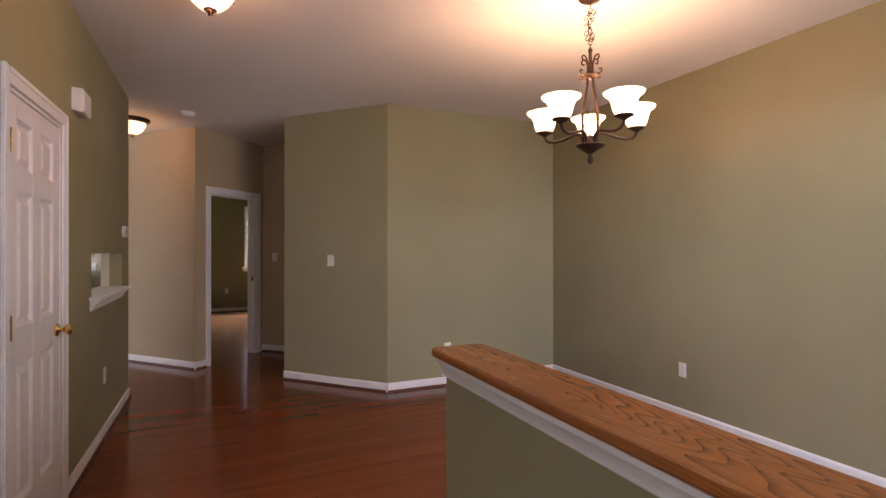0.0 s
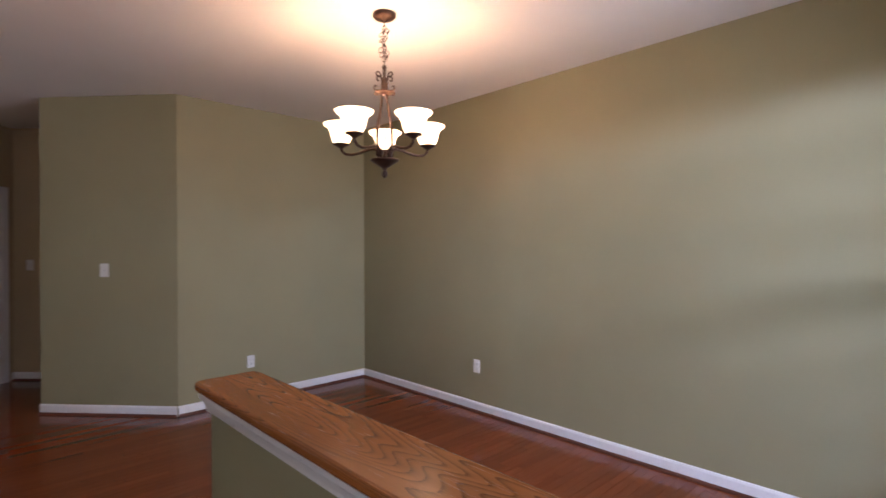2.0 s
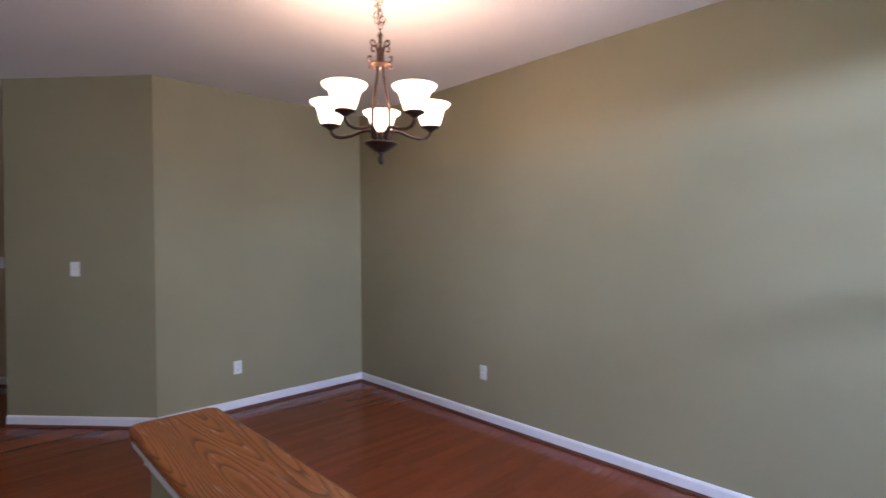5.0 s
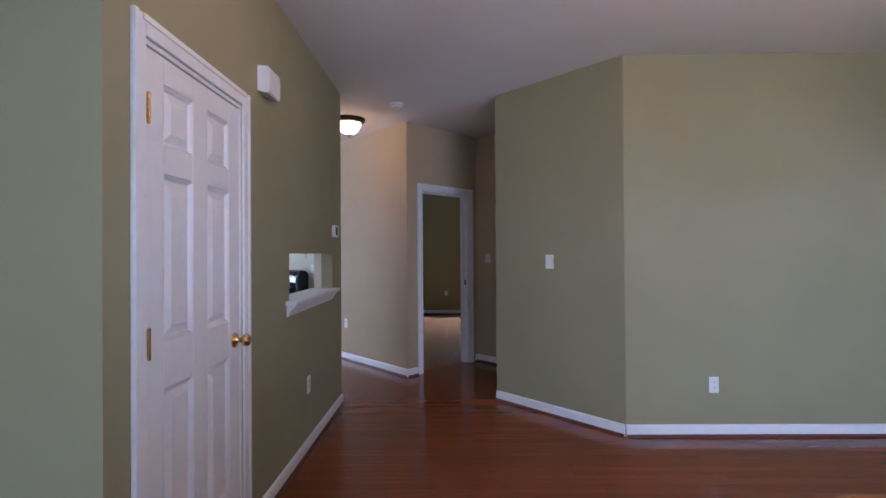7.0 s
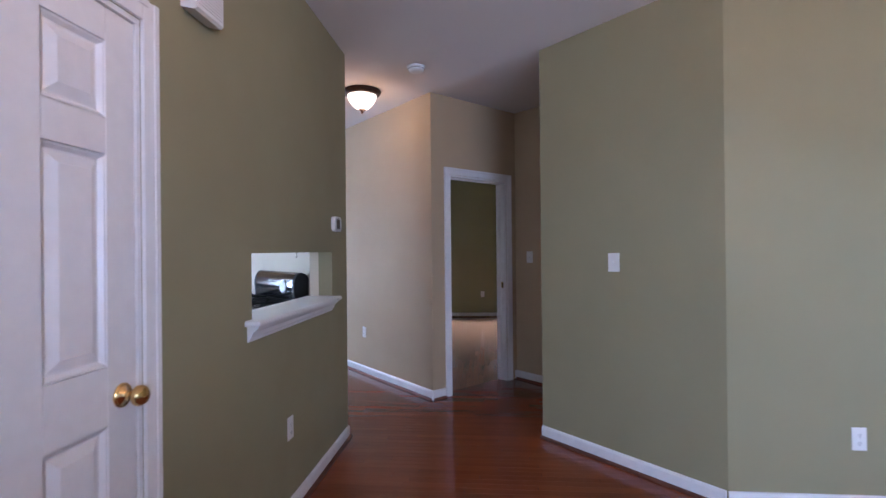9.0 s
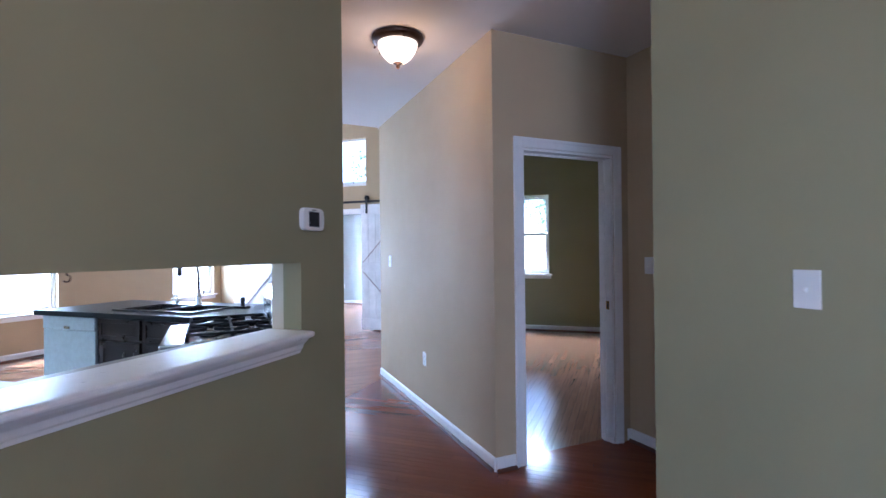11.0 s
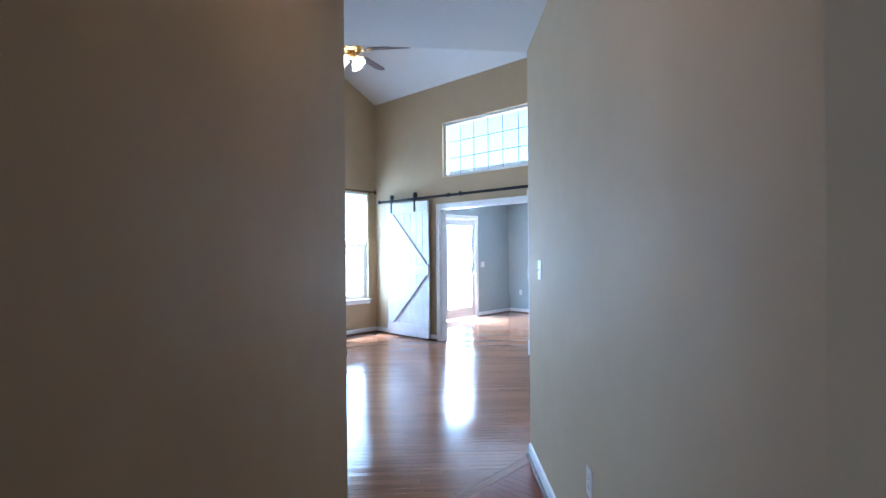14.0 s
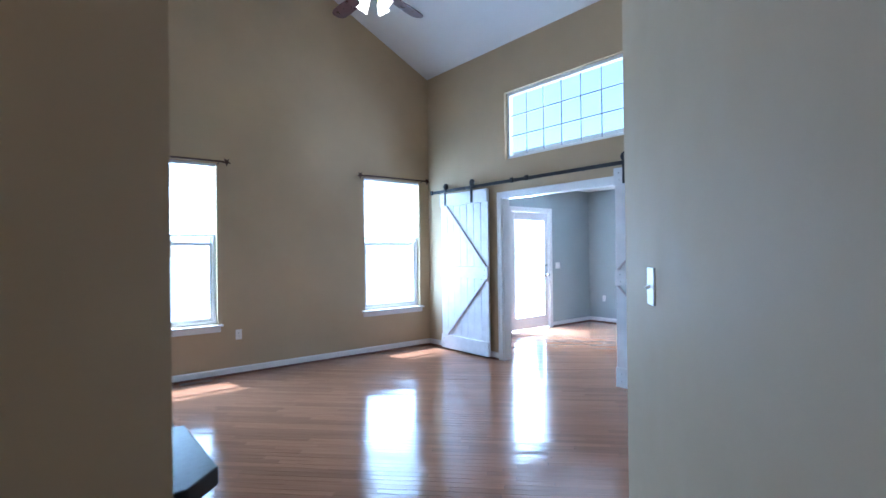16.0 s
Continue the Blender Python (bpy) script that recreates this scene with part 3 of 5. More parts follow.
# white six-panel closet door in the west wall, seen from the east
door = thing("door_1", pose(WX, DOOR_Y, 0, 0, 0, 90), "white six-panel closet door with brass knob, closed", "door", kind="structure")
casing(door, DOOR_W, DOOR_H, -0.0)
jamb(door, DOOR_W, DOOR_H, 0.0, 0.115)
leaf_pivot = panel_leaf(0.707, 1.995, 0.036, [(0.098, 0.294), (0.404, 0.600)], [(0.285, 0.872), (1.032, 1.600), (1.698, 1.904)], DOORP, door)
leaf_pivot.matrix_local = pose(0.0225, 0.021, -0.012)
for z in (0.20, 0.985, 1.738):
    h = part("hinge", box(0.004, 0.030, -0.005, 0.004, z, z + 0.09, 0.002), BRASS, door, "brass butt hinge")
    part("hinge_pin", lathe([(0, -0.006), (0.007, -0.006), (0.007, 0.096), (0, 0.096)], 10, m=pose(0.020, -0.005, z)), BRASS, h)
    for k in range(4):
        part("knuckle_gap", lathe([(0.0068, 0), (0.0073, 0), (0.0073, 0.0015), (0.0068, 0.0015)], 10, m=pose(0.020, -0.005, z + 0.018 * (k + 1))), PLASTIC_DARK, h)
knob(door, pose(0.673, 0.003, 0.930, 90, 0, 0))
part("knob_rose", lathe([(0, 0), (0.034, 0), (0.034, 0.004), (0.030, 0.007), (0, 0.007)], 20, m=pose(0.673, 0.003, 0.930, 90, 0, 0)), BRASS, door)

# doorway to the bedroom, its door swung out of sight
doorway = thing("door_2", Matrix.Translation((HC[0] + DW0 * 0.698, HC[1] + DW0 * 0.716, 0)) @ pose(0, 0, 0, 0, 0, math.degrees(math.atan2(0.81, 0.79))),
                "white cased bedroom doorway with the door swung open", "doorway", kind="structure")
casing(doorway, DW1 - DW0, DWH, 0.0)
jamb(doorway, DW1 - DW0, DWH, 0.0, 0.125)
sp = part("strike_plate", box(DW1 - DW0 - 0.0195, DW1 - DW0 - 0.0175, 0.03, 0.06, 0.93, 0.99, 0.0), BRASS, doorway, "small brass strike plate")
part("strike_hole", box(DW1 - DW0 - 0.0200, DW1 - DW0 - 0.0193, 0.036, 0.052, 0.945, 0.975), PLASTIC_DARK, doorway)


def sash_window(name, m, w, h, depth, label, grid=None, shade=0.0, sill=True, jamb_mat=GREEN, mullion=None, rail=0.5, screen=False):
    """Double-hung window seen from -y; x from 0 to w, z from 0 to h, frame at y = depth."""
    win = thing(name, m, label, "window", kind="structure")
    f = 0.035
    fr = part("window_frame", box(0, f, depth, depth + 0.07, 0, h, 0.003), VINYL, win)
    part("window_frame", box(w - f, w, depth, depth + 0.07, 0, h, 0.003), VINYL, win)
    part("window_frame", box(f, w - f, depth, depth + 0.07, 0, f, 0.003), VINYL, win)
    part("window_frame", box(f, w - f, depth, depth + 0.07, h - f, h, 0.003), VINYL, win)
    bays = [(f, w - f)] if not mullion else [(f, mullion - 0.04), (mullion + 0.04, w - f)]
    if mullion:
        part("mullion", box(mullion - 0.04, mullion + 0.04, depth - 0.004, depth + 0.07, f, h - f, 0.003), VINYL, win)
    zm = h * rail
    for x0, x1 in bays:
        for lo, hi, y in ((f, zm + 0.02, depth + 0.012), (zm - 0.02, h - f, depth + 0.040)):
            s = 0.032
            sash = bmesh.new()
            box(x0, x0 + s, y, y + 0.026, lo, hi, 0.002, sash)
            box(x1 - s, x1, y, y + 0.026, lo, hi, 0.002, sash)
            box(x0 + s, x1 - s, y, y + 0.026, lo, lo + s + 0.006, 0.002, sash)
            box(x0 + s, x1 - s, y, y + 0.026, hi - s - 0.004, hi, 0.002, sash)
            so = part("sash", sash, VINYL, win)
            g = part("pane", box(x0 + s, x1 - s, y + 0.011, y + 0.015, lo + s, hi - s), GLASS, so)
            g.visible_shadow = False
            if grid:
                for c in range(1, grid[0]):
                    xc = x0 + s + (x1 - x0 - 2 * s) * c / grid[0]
                    part("muntin", box(xc - 0.009, xc + 0.009, y + 0.006, y + 0.020, lo + s, hi - s, 0.002), VINYL, so)
                for r in range(1, grid[1]):
                    zc = lo + s + (hi - lo - 2 * s) * r / grid[1]
                    part("muntin", box(x0 + s, x1 - s, y + 0.0055, y + 0.0205, zc - 0.009, zc + 0.009, 0.002), VINYL, so)
        part("sash_lock", box((x0 + x1) / 2 - 0.03, (x0 + x1) / 2 + 0.03, depth + 0.008, depth + 0.03, zm + 0.02, zm + 0.034, 0.004), VINYL, win)
    if screen:
        for x0, x1 in bays:
            g = part("insect_screen", box(x0, x1, depth + 0.066, depth + 0.068, f, zm + 0.02), SCREENING, win, "grey insect screen")
            g.visible_shadow = False
    if sill:
        part("window_sill", box(-0.05, w + 0.05, -0.045, depth + 0.002, -0.024, -0.001, 0.006), TRIM, win, "white painted window stool")
        part("apron", box(-0.03, w + 0.03, -0.014, -0.001, -0.085, -0.025, 0.004), TRIM, win)
    return win


# front window of the dining room; looked at from the north
sash_window("window_1", pose(SWX[1], SY, SWZ[0], 0, 0, 180), SWX[1] - SWX[0], SWZ[1] - SWZ[0], 0.085, "white double-hung double window with grilles and deep sill", (3, 3), mullion=0.875, screen=True)
sash_window("window_2", pose(FW, W2[0], WZ[0], 0, 0, 90), W2[1] - W2[0], WZ[1] - WZ[0], 0.06, "white double-hung window, upper half behind a shade", None)
sash_window("window_3", pose(FW, W1[0], WZ[0], 0, 0, 90), W1[1] - W1[0], WZ[1] - WZ[0], 0.06, "white double-hung window beside the breakfast nook", None)
sash_window("window_4", pose(FW - 0.09 * 0.707 - 0.57 * 0.707, 6.69 - 0.66 * 0.707, WZ[0], 0, 0, 45), 0.57, WZ[1] - WZ[0], 0.06, "narrow white sash window in the bay", None)
sash_window("window_5", pose(BWX[0], 11.85, BWZ[0], 0, 0, 0), BWX[1] - BWX[0], BWZ[1] - BWZ[0], 0.06, "white double-hung bedroom window", None)

# Unseen window, added to let daylight into the foyer.
sash_window("window_7", pose(-0.70, -1.3, 0.3, 0, 0, 180), 1.1, 1.8, 0.06, "white double-hung foyer window, unseen, added to let daylight in", None)
sash_window("window_8", pose(0.55, 11.85, BWZ[0], 0, 0, 0), 0.91, BWZ[1] - BWZ[0], 0.06, "white double-hung bedroom window", None)

# transom over the barn doors
tr = thing("window_6", pose(TRX[0], FN, TRZ[0]), "wide white transom window with small panes", "window", kind="structure")
tw, th_ = TRX[1] - TRX[0], TRZ[1] - TRZ[0]
for a in ((0, 0.04, 0.05, 0.11, 0, th_), (tw - 0.04, tw, 0.05, 0.11, 0, th_), (0.04, tw - 0.04, 0.05, 0.11, 0, 0.04), (0.04, tw - 0.04, 0.05, 0.11, th_ - 0.04, th_)):
    part("window_frame", box(*a, 0.003), VINYL, tr)
g = part("pane", box(0.04, tw - 0.04, 0.078, 0.082, 0.04, th_ - 0.04), GLASS, tr)
g.visible_shadow = False
# White muntins coloured grey: their backlit shade is put into the colour.
for c in range(1, 6):
    xc = 0.04 + (tw - 0.08) * c / 6
    part("muntin", box(xc - 0.006, xc + 0.006, 0.072, 0.088, 0.04, th_ - 0.04, 0.002), GRILLE, tr)
for r in range(1, 3):
    zc = 0.04 + (th_ - 0.08) * r / 3
    part("muntin", box(0.04, tw - 0.04, 0.0725, 0.0875, zc - 0.006, zc + 0.006, 0.002), GRILLE, tr)

# wide cased opening to the sunroom
op = thing("door_3", pose(OPX[0], FN, 0), "wide white cased opening to the sunroom", "doorway", kind="structure")
casing(op, OPX[1] - OPX[0], OPH, 0.0, cw=0.07)
ow = OPX[1] - OPX[0]
part("jamb", box(0, 0.016, 0, 0.125, FL, OPH - 0.016, 0.002), TRIM, op)
part("jamb", box(ow - 0.016, ow, 0, 0.125, FL, OPH - 0.016, 0.002), TRIM, op)
part("head_jamb", box(0, ow, 0, 0.125, OPH - 0.016, OPH, 0.002), TRIM, op)

# glazed outside door of the sunroom
sd = thing("door_4", pose(SX, SDY[0], 0, 0, 0, 90), "white full-glass patio door with steel knob, closed", "door", kind="structure")
sw = SDY[1] - SDY[0]
casing(sd, sw, 2.06, 0.0)
jamb(sd, sw, 2.06, 0.0, 0.13)
bm = bmesh.new()
for a in ((0.022, 0.12, 0.01, 2.035), (sw - 0.12, sw - 0.022, 0.01, 2.035)):
    box(a[0], a[1], 0.02, 0.06, a[2], a[3], 0.003, bm)
box(0.12, sw - 0.12, 0.02, 0.06, 0.01, 0.21, 0.003, bm)
box(0.12, sw - 0.12, 0.02, 0.06, 1.90, 2.035, 0.003, bm)
dl_ = part("door_leaf", bm, DOORP, sd)
g = part("pane", box(0.12, sw - 0.12, 0.036, 0.042, 0.21, 1.90), GLASS, dl_)
g.visible_shadow = False
knob(sd, pose(sw - 0.072, 0.02, 0.93, 90, 0, 0), CHROME)
part("deadbolt", lathe([(0, 0), (0.03, 0), (0.028, 0.012), (0.012, 0.016), (0, 0.016)], 16, m=pose(sw - 0.072, 0.02, 1.10, 90, 0, 0)), CHROME, sd)

# half wall between foyer and dining room
CAPX, CAPY, CAPZ = (0.703, 0.908), (1.557, SY), 1.012
hw = tagged(part("wall_half", box(0.742, 0.868, SY, 1.50, FL, CAPZ - 0.03), GREEN), kind="structure")

# baseboards
for a, b in (((EX, SY), (EX, NY)), ((EX, NY), (1.51, NY)), ((1.505, 4.545), (0.672, 5.46)), ((0.742, SY), (0.742, 1.513)), ((0.729, 1.50), (0.881, 1.50)),
             ((0.868, 1.513), (0.868, SY)), ((1.0, SY), (EX, SY)), ((1.9, 5.784), (0.586, 7.098)), ((0.586, 7.098), (0.586 - 0.7 * 0.03, 7.098 - 0.72 * 0.03)),
             ((HC[0] + 0.698 * 0.143, HC[1] + 0.716 * 0.143), HC), (HC, HR), ((-1.89, 8.4), (-1.89, FN)), ((-2.77, FN), (-3.55, FN)), ((-5.47, FN), (FW, FN)),
             ((FW, FN), (FW, 6.69)), ((FW, 6.69), (-7.45, 6.18)), (HL1, HL0), (HL0, (WX, DOOR_Y + DOOR_W + 0.066)), ((WX, DOOR_Y - 0.066), (WX, 2.30)), ((WX, 2.30), (-2.3, 2.30)),
             ((3.0, 11.85), (-1.8, 11.85)), ((-1.8, 11.85), (-1.8, 8.34)), ((-1.9, SN), (SX, SN)), ((SX, SN), (SX, SDY[1] + 0.066)), ((SX, SDY[0] - 0.066), (SX, 11.13))):
    baseboard(a, b)

# ground and distance
gr = tagged(part("ground", box(-400, 400, -400, 400, -0.75, -0.45), GRASS), "mown lawn round the house", kind="structure")


# ---- lamps that the place has ----
CH, CH_TURN = (1.908, 2.152), 52.0
HALL_LAMP, FOYER_LAMP, FAN = (-0.80, 6.19), (0.005, 2.80), (-4.44, 8.6)


def chain_links(z0, z1, wire=0.0022, long=0.034, wide=0.011):
    bm = bmesh.new()
    z, k = z0, 0
    while z < z1:
        loop = [((wide * math.cos(t)), 0, z + long / 2 + (long / 2) * math.sin(t)) for t in [2 * math.pi * i / 12 for i in range(12)]]
        tube(loop, wire, 5, bm, pose(0, 0, 0, 0, 0, 90 * (k % 2)), closed=True)
        z += long - 2.4 * wire
        k += 1
    return bm


def bell_profile(r=0.095, h=0.112):
    out = [(0.030, 0.0), (0.047, 0.008), (0.057, 0.030), (0.063, 0.058), (0.073, 0.087), (r, h - 0.010), (r + 0.006, h)]
    return out + [(x - 0.004, z) for x, z in reversed(out)]


def chandelier(place, turn):
    ch = thing("chandelier", pose(*place, 0, 0, 0, turn), "bronze five-arm chandelier with lit alabaster glass shades", "chandelier")
    part("canopy", lathe([(0, 2.74), (0.064, 2.74), (0.064, 2.725), (0.050, 2.712), (0.018, 2.705), (0.008, 2.694), (0, 2.694)], 24), BRONZE, ch, "", True)
    part("chain", chain_links(2.44, 2.70), BRONZE, ch, "bronze chain links")
    bm = bmesh.new()
    rnd = random.Random(11)
    for k in range(13):
        a = 2 * math.pi * k / 13
        c = Vector((0.006 + 0.044 * math.cos(a), 0.020 * math.sin(2 * a), 2.575 + 0.074 * math.sin(a)))
        loop = [(0.010 * math.cos(t), 0, 0.017 * math.sin(t)) for t in [2 * math.pi * i / 10 for i in range(10)]]
        tube(loop, 0.0022, 5, bm, Matrix.Translation(c) @ pose(0, 0, 0, rnd.uniform(-40, 40), math.degrees(-a), rnd.uniform(0, 90)), closed=True)
    part("spare_chain", bm, BRONZE, ch, "loop of spare bronze chain")
    part("stem", lathe([(0, 2.28), (0.012, 2.29), (0.012, 2.36), (0.017, 2.37), (0.009, 2.385), (0.009, 2.43), (0.014, 2.44), (0.006, 2.455), (0, 2.455)], 14), BRONZE, ch, "", True)
    for k in range(4):
        pts = [(0.024, 0, 2.30), (0.018, 0, 2.335), (0.020, 0, 2.365), (0.030, 0, 2.392)] + arc(0.048, 2.390, 0.014, 130, -110, 9)
        part("scroll", tube(pts, 0.0045, 6, m=pose(0, 0, 0, 0, 0, 90 * k + 45)), BRONZE, ch, "", True)
        low = [(0.040, 0, 2.300), (0.056, 0, 2.298)] + arc(0.068, 2.310, 0.012, -100, 130, 9)
        part("scroll", tube(low, 0.004, 6, m=pose(0, 0, 0, 0, 0, 90 * k + 45)), BRONZE, ch, "", True)
        part("cage_bar", tube([(0.020, 0, 2.288), (0.022, 0, 2.25), (0.034, 0, 2.19), (0.050, 0, 2.12), (0.057, 0, 2.05), (0.056, 0, 1.98), (0.048, 0, 1.94), (0.040, 0, 1.915)], 0.0062, 6, m=pose(0, 0, 0, 0, 0, 90 * k + 45)), BRONZE, ch)
        vine = [(0.046, 0.006 * math.sin(6 * t), 1.94 + 0.17 * t) for t in [i / 14 for i in range(15)]]
        part("vine", tube([(x, y + 0.012 * math.sin(20 * (z - 1.9)), z) for x, y, z in vine], 0.0028, 5, m=pose(0, 0, 0, 0, 0, 90 * k)), BRONZE, ch)
    part("cage_cap", lathe([(0, 2.282), (0.022, 2.283), (0.030, 2.290), (0.052, 2.296), (0.052, 2.301), (0.018, 2.306), (0, 2.306)], 20), BRONZE, ch, "", True)
    part("hub_bowl", lathe([(0.0, 1.872), (0.020, 1.875), (0.050, 1.895), (0.074, 1.910), (0.082, 1.916), (0.078, 1.922), (0.030, 1.926), (0, 1.926)], 24), BRONZE, ch, "fluted bronze bowl", True)
    part("finial", lathe([(0, 1.814), (0.006, 1.817), (0.015, 1.830), (0.016, 1.845), (0.008, 1.860), (0.012, 1.868), (0.016, 1.874), (0, 1.876)], 14), BRONZE, ch, "", True)
    for k in range(5):
        m = pose(0, 0, 0, 0, 0, 72 * k)
        pts = [(0.036, 0, 1.92), (0.040, 0, 1.965), (0.060, 0, 1.985), (0.095, 0, 1.982), (0.15, 0, 1.964), (0.200, 0, 1.956), (0.238, 0, 1.962), (0.257, 0, 1.980), (0.262, 0, 2.0)]
        arm = part("arm", tube(pts, 0.0082, 8, m=m), BRONZE, ch, "", True)
        part("cup", lathe([(0, 1.994), (0.012, 1.996), (0.030, 2.009), (0.048, 2.016), (0.046, 2.021), (0, 2.021)], 18, m=m @ pose(0.262, 0, 0)), BRONZE, arm, "", True)
        sh = part("shade", lathe(bell_profile(), 28, m=m @ pose(0.262, 0, 2.022)), SHADE_GLASS, arm, "lit alabaster bell shade", True)
        for j in range(3):
            leaf = prism([(0.0, -0.015), (0.0055, -0.004), (0.0, 0.016), (-0.0055, -0.004)], 0, 0.0012)
            lm = m @ pose(0.262, 0, 2.022) @ pose(0, 0, 0, 0, 0, 120 * j + 40) @ pose(0.0630, 0, 0.045 + 0.010 * j, 90, 0, 90)
            part("leaf_motif", join(None, leaf, lm), LEAFPAINT, sh)
        bulb("chandelier_bulb", m_place(ch, (0.262, 72 * k, 2.155)), 4.9, (1.0, 0.65, 0.40))
    return ch


def m_place(ob, polar):
    r, a, z = polar
    t = ob.matrix_world @ Vector((r * math.cos(radians(a)), r * math.sin(radians(a)), z))
    return tuple(t)


def flush_lamp(place):
    la = thing("ceiling_lamp", pose(*place, H), "bronze flush ceiling lamp with lit alabaster bowl", "ceiling lamp", "flush ceiling lamps")
    part("base_ring", lathe([(0, 0), (0.165, 0), (0.168, -0.012), (0.160, -0.030), (0.140, -0.042), (0.128, -0.044), (0.126, -0.030), (0, -0.030)], 36), BRONZE, la, "dark bronze ring", True)
    bo = part("bowl", lathe([(0.128, -0.040), (0.126, -0.062), (0.112, -0.095), (0.088, -0.130), (0.060, -0.155), (0.028, -0.168), (0.0, -0.170)], 32), BOWL_GLASS, la, "lit alabaster glass bowl", True)
    part("finial", lathe([(0.030, -0.160), (0.034, -0.168), (0.022, -0.176), (0.010, -0.182), (0.013, -0.192), (0.006, -0.202), (0, -0.204)], 14), BRONZE, la, "", True)
    for k in range(4):
        leaf = prism([(0.0, -0.013), (0.005, -0.003), (0.0, 0.013), (-0.005, -0.003)], 0, 0.0012)
        part("leaf_motif", join(None, leaf, pose(0, 0, 0, 0, 0, 90 * k + 20) @ pose(0.1165, 0, -0.09 - 0.006 * k, 90 - 20, 0, 90)), LEAFPAINT, bo)
    for k in range(3):
        part("thumb_screw", lathe([(0, 0), (0.006, 0), (0.006, 0.014), (0, 0.016)], 10, m=pose(0, 0, 0, 0, 0, 120 * k + 70) @ pose(0.150, 0, -0.045, 0, 150, 0)), BRONZE, la)
    return la


chandelier(CH, CH_TURN)
hall_lamp = flush_lamp(HALL_LAMP)
copy_thing(hall_lamp, pose(*FOYER_LAMP, H))
bulb("hall_bulb", (*HALL_LAMP, H - 0.27), 1.9, (1.0, 0.58, 0.27))
bulb("foyer_bulb", (*FOYER_LAMP, H - 0.27), 2.3, (1.0, 0.54, 0.27))


# ceiling fan in the vault
def ceiling_fan(place, z, turn):
    fan = thing("ceiling_fan", pose(*place, z, 0, 0, turn), "brass ceiling fan with dark blades and lit tulip shades", "ceiling fan")
    part("downrod", lathe([(0, 0.10), (0.012, 0.10), (0.012, 5.10 - z), (0.055, 5.12 - z), (0.06, 5.2 - z), (0, 5.2 - z)], 14), BRASS, fan, "long brass downrod")
    part("motor", lathe([(0, 0.12), (0.03, 0.12), (0.05, 0.10), (0.125, 0.085), (0.135, 0.05), (0.13, 0.01), (0.105, -0.012), (0.05, -0.02), (0, -0.02)], 28), BRASS, fan, "polished brass motor housing", True)
    part("light_hub", lathe([(0, -0.02), (0.045, -0.02), (0.05, -0.045), (0.038, -0.075), (0.028, -0.09), (0, -0.095)], 18), BRASS, fan, "", True)
    for k in range(5):
        m = pose(0, 0, 0, 0, 0, 72 * k)
        iron = bmesh.new()
        tube([(0.10, 0.0, -0.004), (0.15, 0.03, -0.012), (0.20, 0.032, 0.0)], 0.006, 6, iron)
        tube([(0.10, 0.0, -0.004), (0.15, -0.03, -0.012), (0.20, -0.032, 0.0)], 0.006, 6, iron)
        box(0.18, 0.24, -0.036, 0.036, -0.003, 0.003, 0.001, iron)
        iron.transform(m)
        b_iron = part("blade_iron", iron, BRASS, fan)
        w = [(0.19, 0.05), (0.25, 0.058), (0.45, 0.068), (0.58, 0.068), (0.63, 0.055), (0.65, 0.03), (0.655, 0.0)]
        outline = w + [(x, -y) for x, y in reversed(w[:-1])]
        part("blade", prism(outline, 0.003, 0.010, m=m @ pose(0, 0, 0, 11, 0, 0)), BLADE, b_iron, "dark cherry fan blade")
    for k in range(4):
        m = pose(0, 0, 0, 0, 0, 90 * k - 16) @ pose(0.045, 0, -0.055, 0, 140, 0) @ Matrix.Scale(0.87, 4)
        arm = part("light_arm", lathe([(0, 0), (0.012, 0), (0.014, 0.04), (0.024, 0.05), (0.024, 0.062), (0, 0.062)], 12, m=m), BRASS, fan)
        part("tulip_shade", lathe([(0.024, 0.055), (0.036, 0.075), (0.043, 0.105), (0.048, 0.135), (0.058, 0.155), (0.054, 0.155), (0.040, 0.105), (0.020, 0.058)], 24, m=m, wave=lambda a, zz: 0.10 * math.cos(6 * a) * max(0, (zz - 0.09) / 0.065)), FAN_GLASS, arm, "lit frosted tulip shade", True)
    return fan


ceiling_fan(FAN, 3.535, 37)
bulb("fan_bulb", (FAN[0], FAN[1], 3.32), 8.0, (1, 0.85, 0.65), 0.06)

# ---- added area lamps outside the openings, in place of sky light ----
# Added lamp just beyond the porch roof's edge, for the low sky.
sky_lamp("sky_lamp_at_porch_edge", (0.3, -3.0, 2.46), (2.6, 0.8, 0.8), 2.8, 0.45, 430, (0.56, 0.72, 1.0))
# Added lamp inside the porch, aimed through the window at the west wall.
sky_lamp("sky_lamp_in_porch", (2.4, -1.7, 1.5), (-0.4, 2.4, 1.2), 1.6, 1.5, 115, (0.70, 0.83, 1.0))
for y0, y1 in (W1, W2):
    sky_lamp("daylight_west_window", (FW - 0.42, (y0 + y1) / 2, 1.45), (FW + 3, (y0 + y1) / 2, 1.1), 1.5, 2.3, 185, (0.70, 0.86, 1.0))
sky_lamp("daylight_bay_window", (FW - 0.75, 6.9 - 0.05, 1.5), (FW + 2.5, 4.2, 1.0), 0.9, 1.9, 225, (0.68, 0.88, 1.0))
sky_lamp("daylight_patio_door", (SX - 0.40, (SDY[0] + SDY[1]) / 2, 1.15), (SX + 3, (SDY[0] + SDY[1]) / 2, 0.8), 1.2, 2.1, 420, (0.80, 0.92, 1.0))
sky_lamp("daylight_transom", (-4.5, FN + 1.1, 4.35), (-4.6, FN - 3.0, 1.2), 2.2, 1.2, 150)
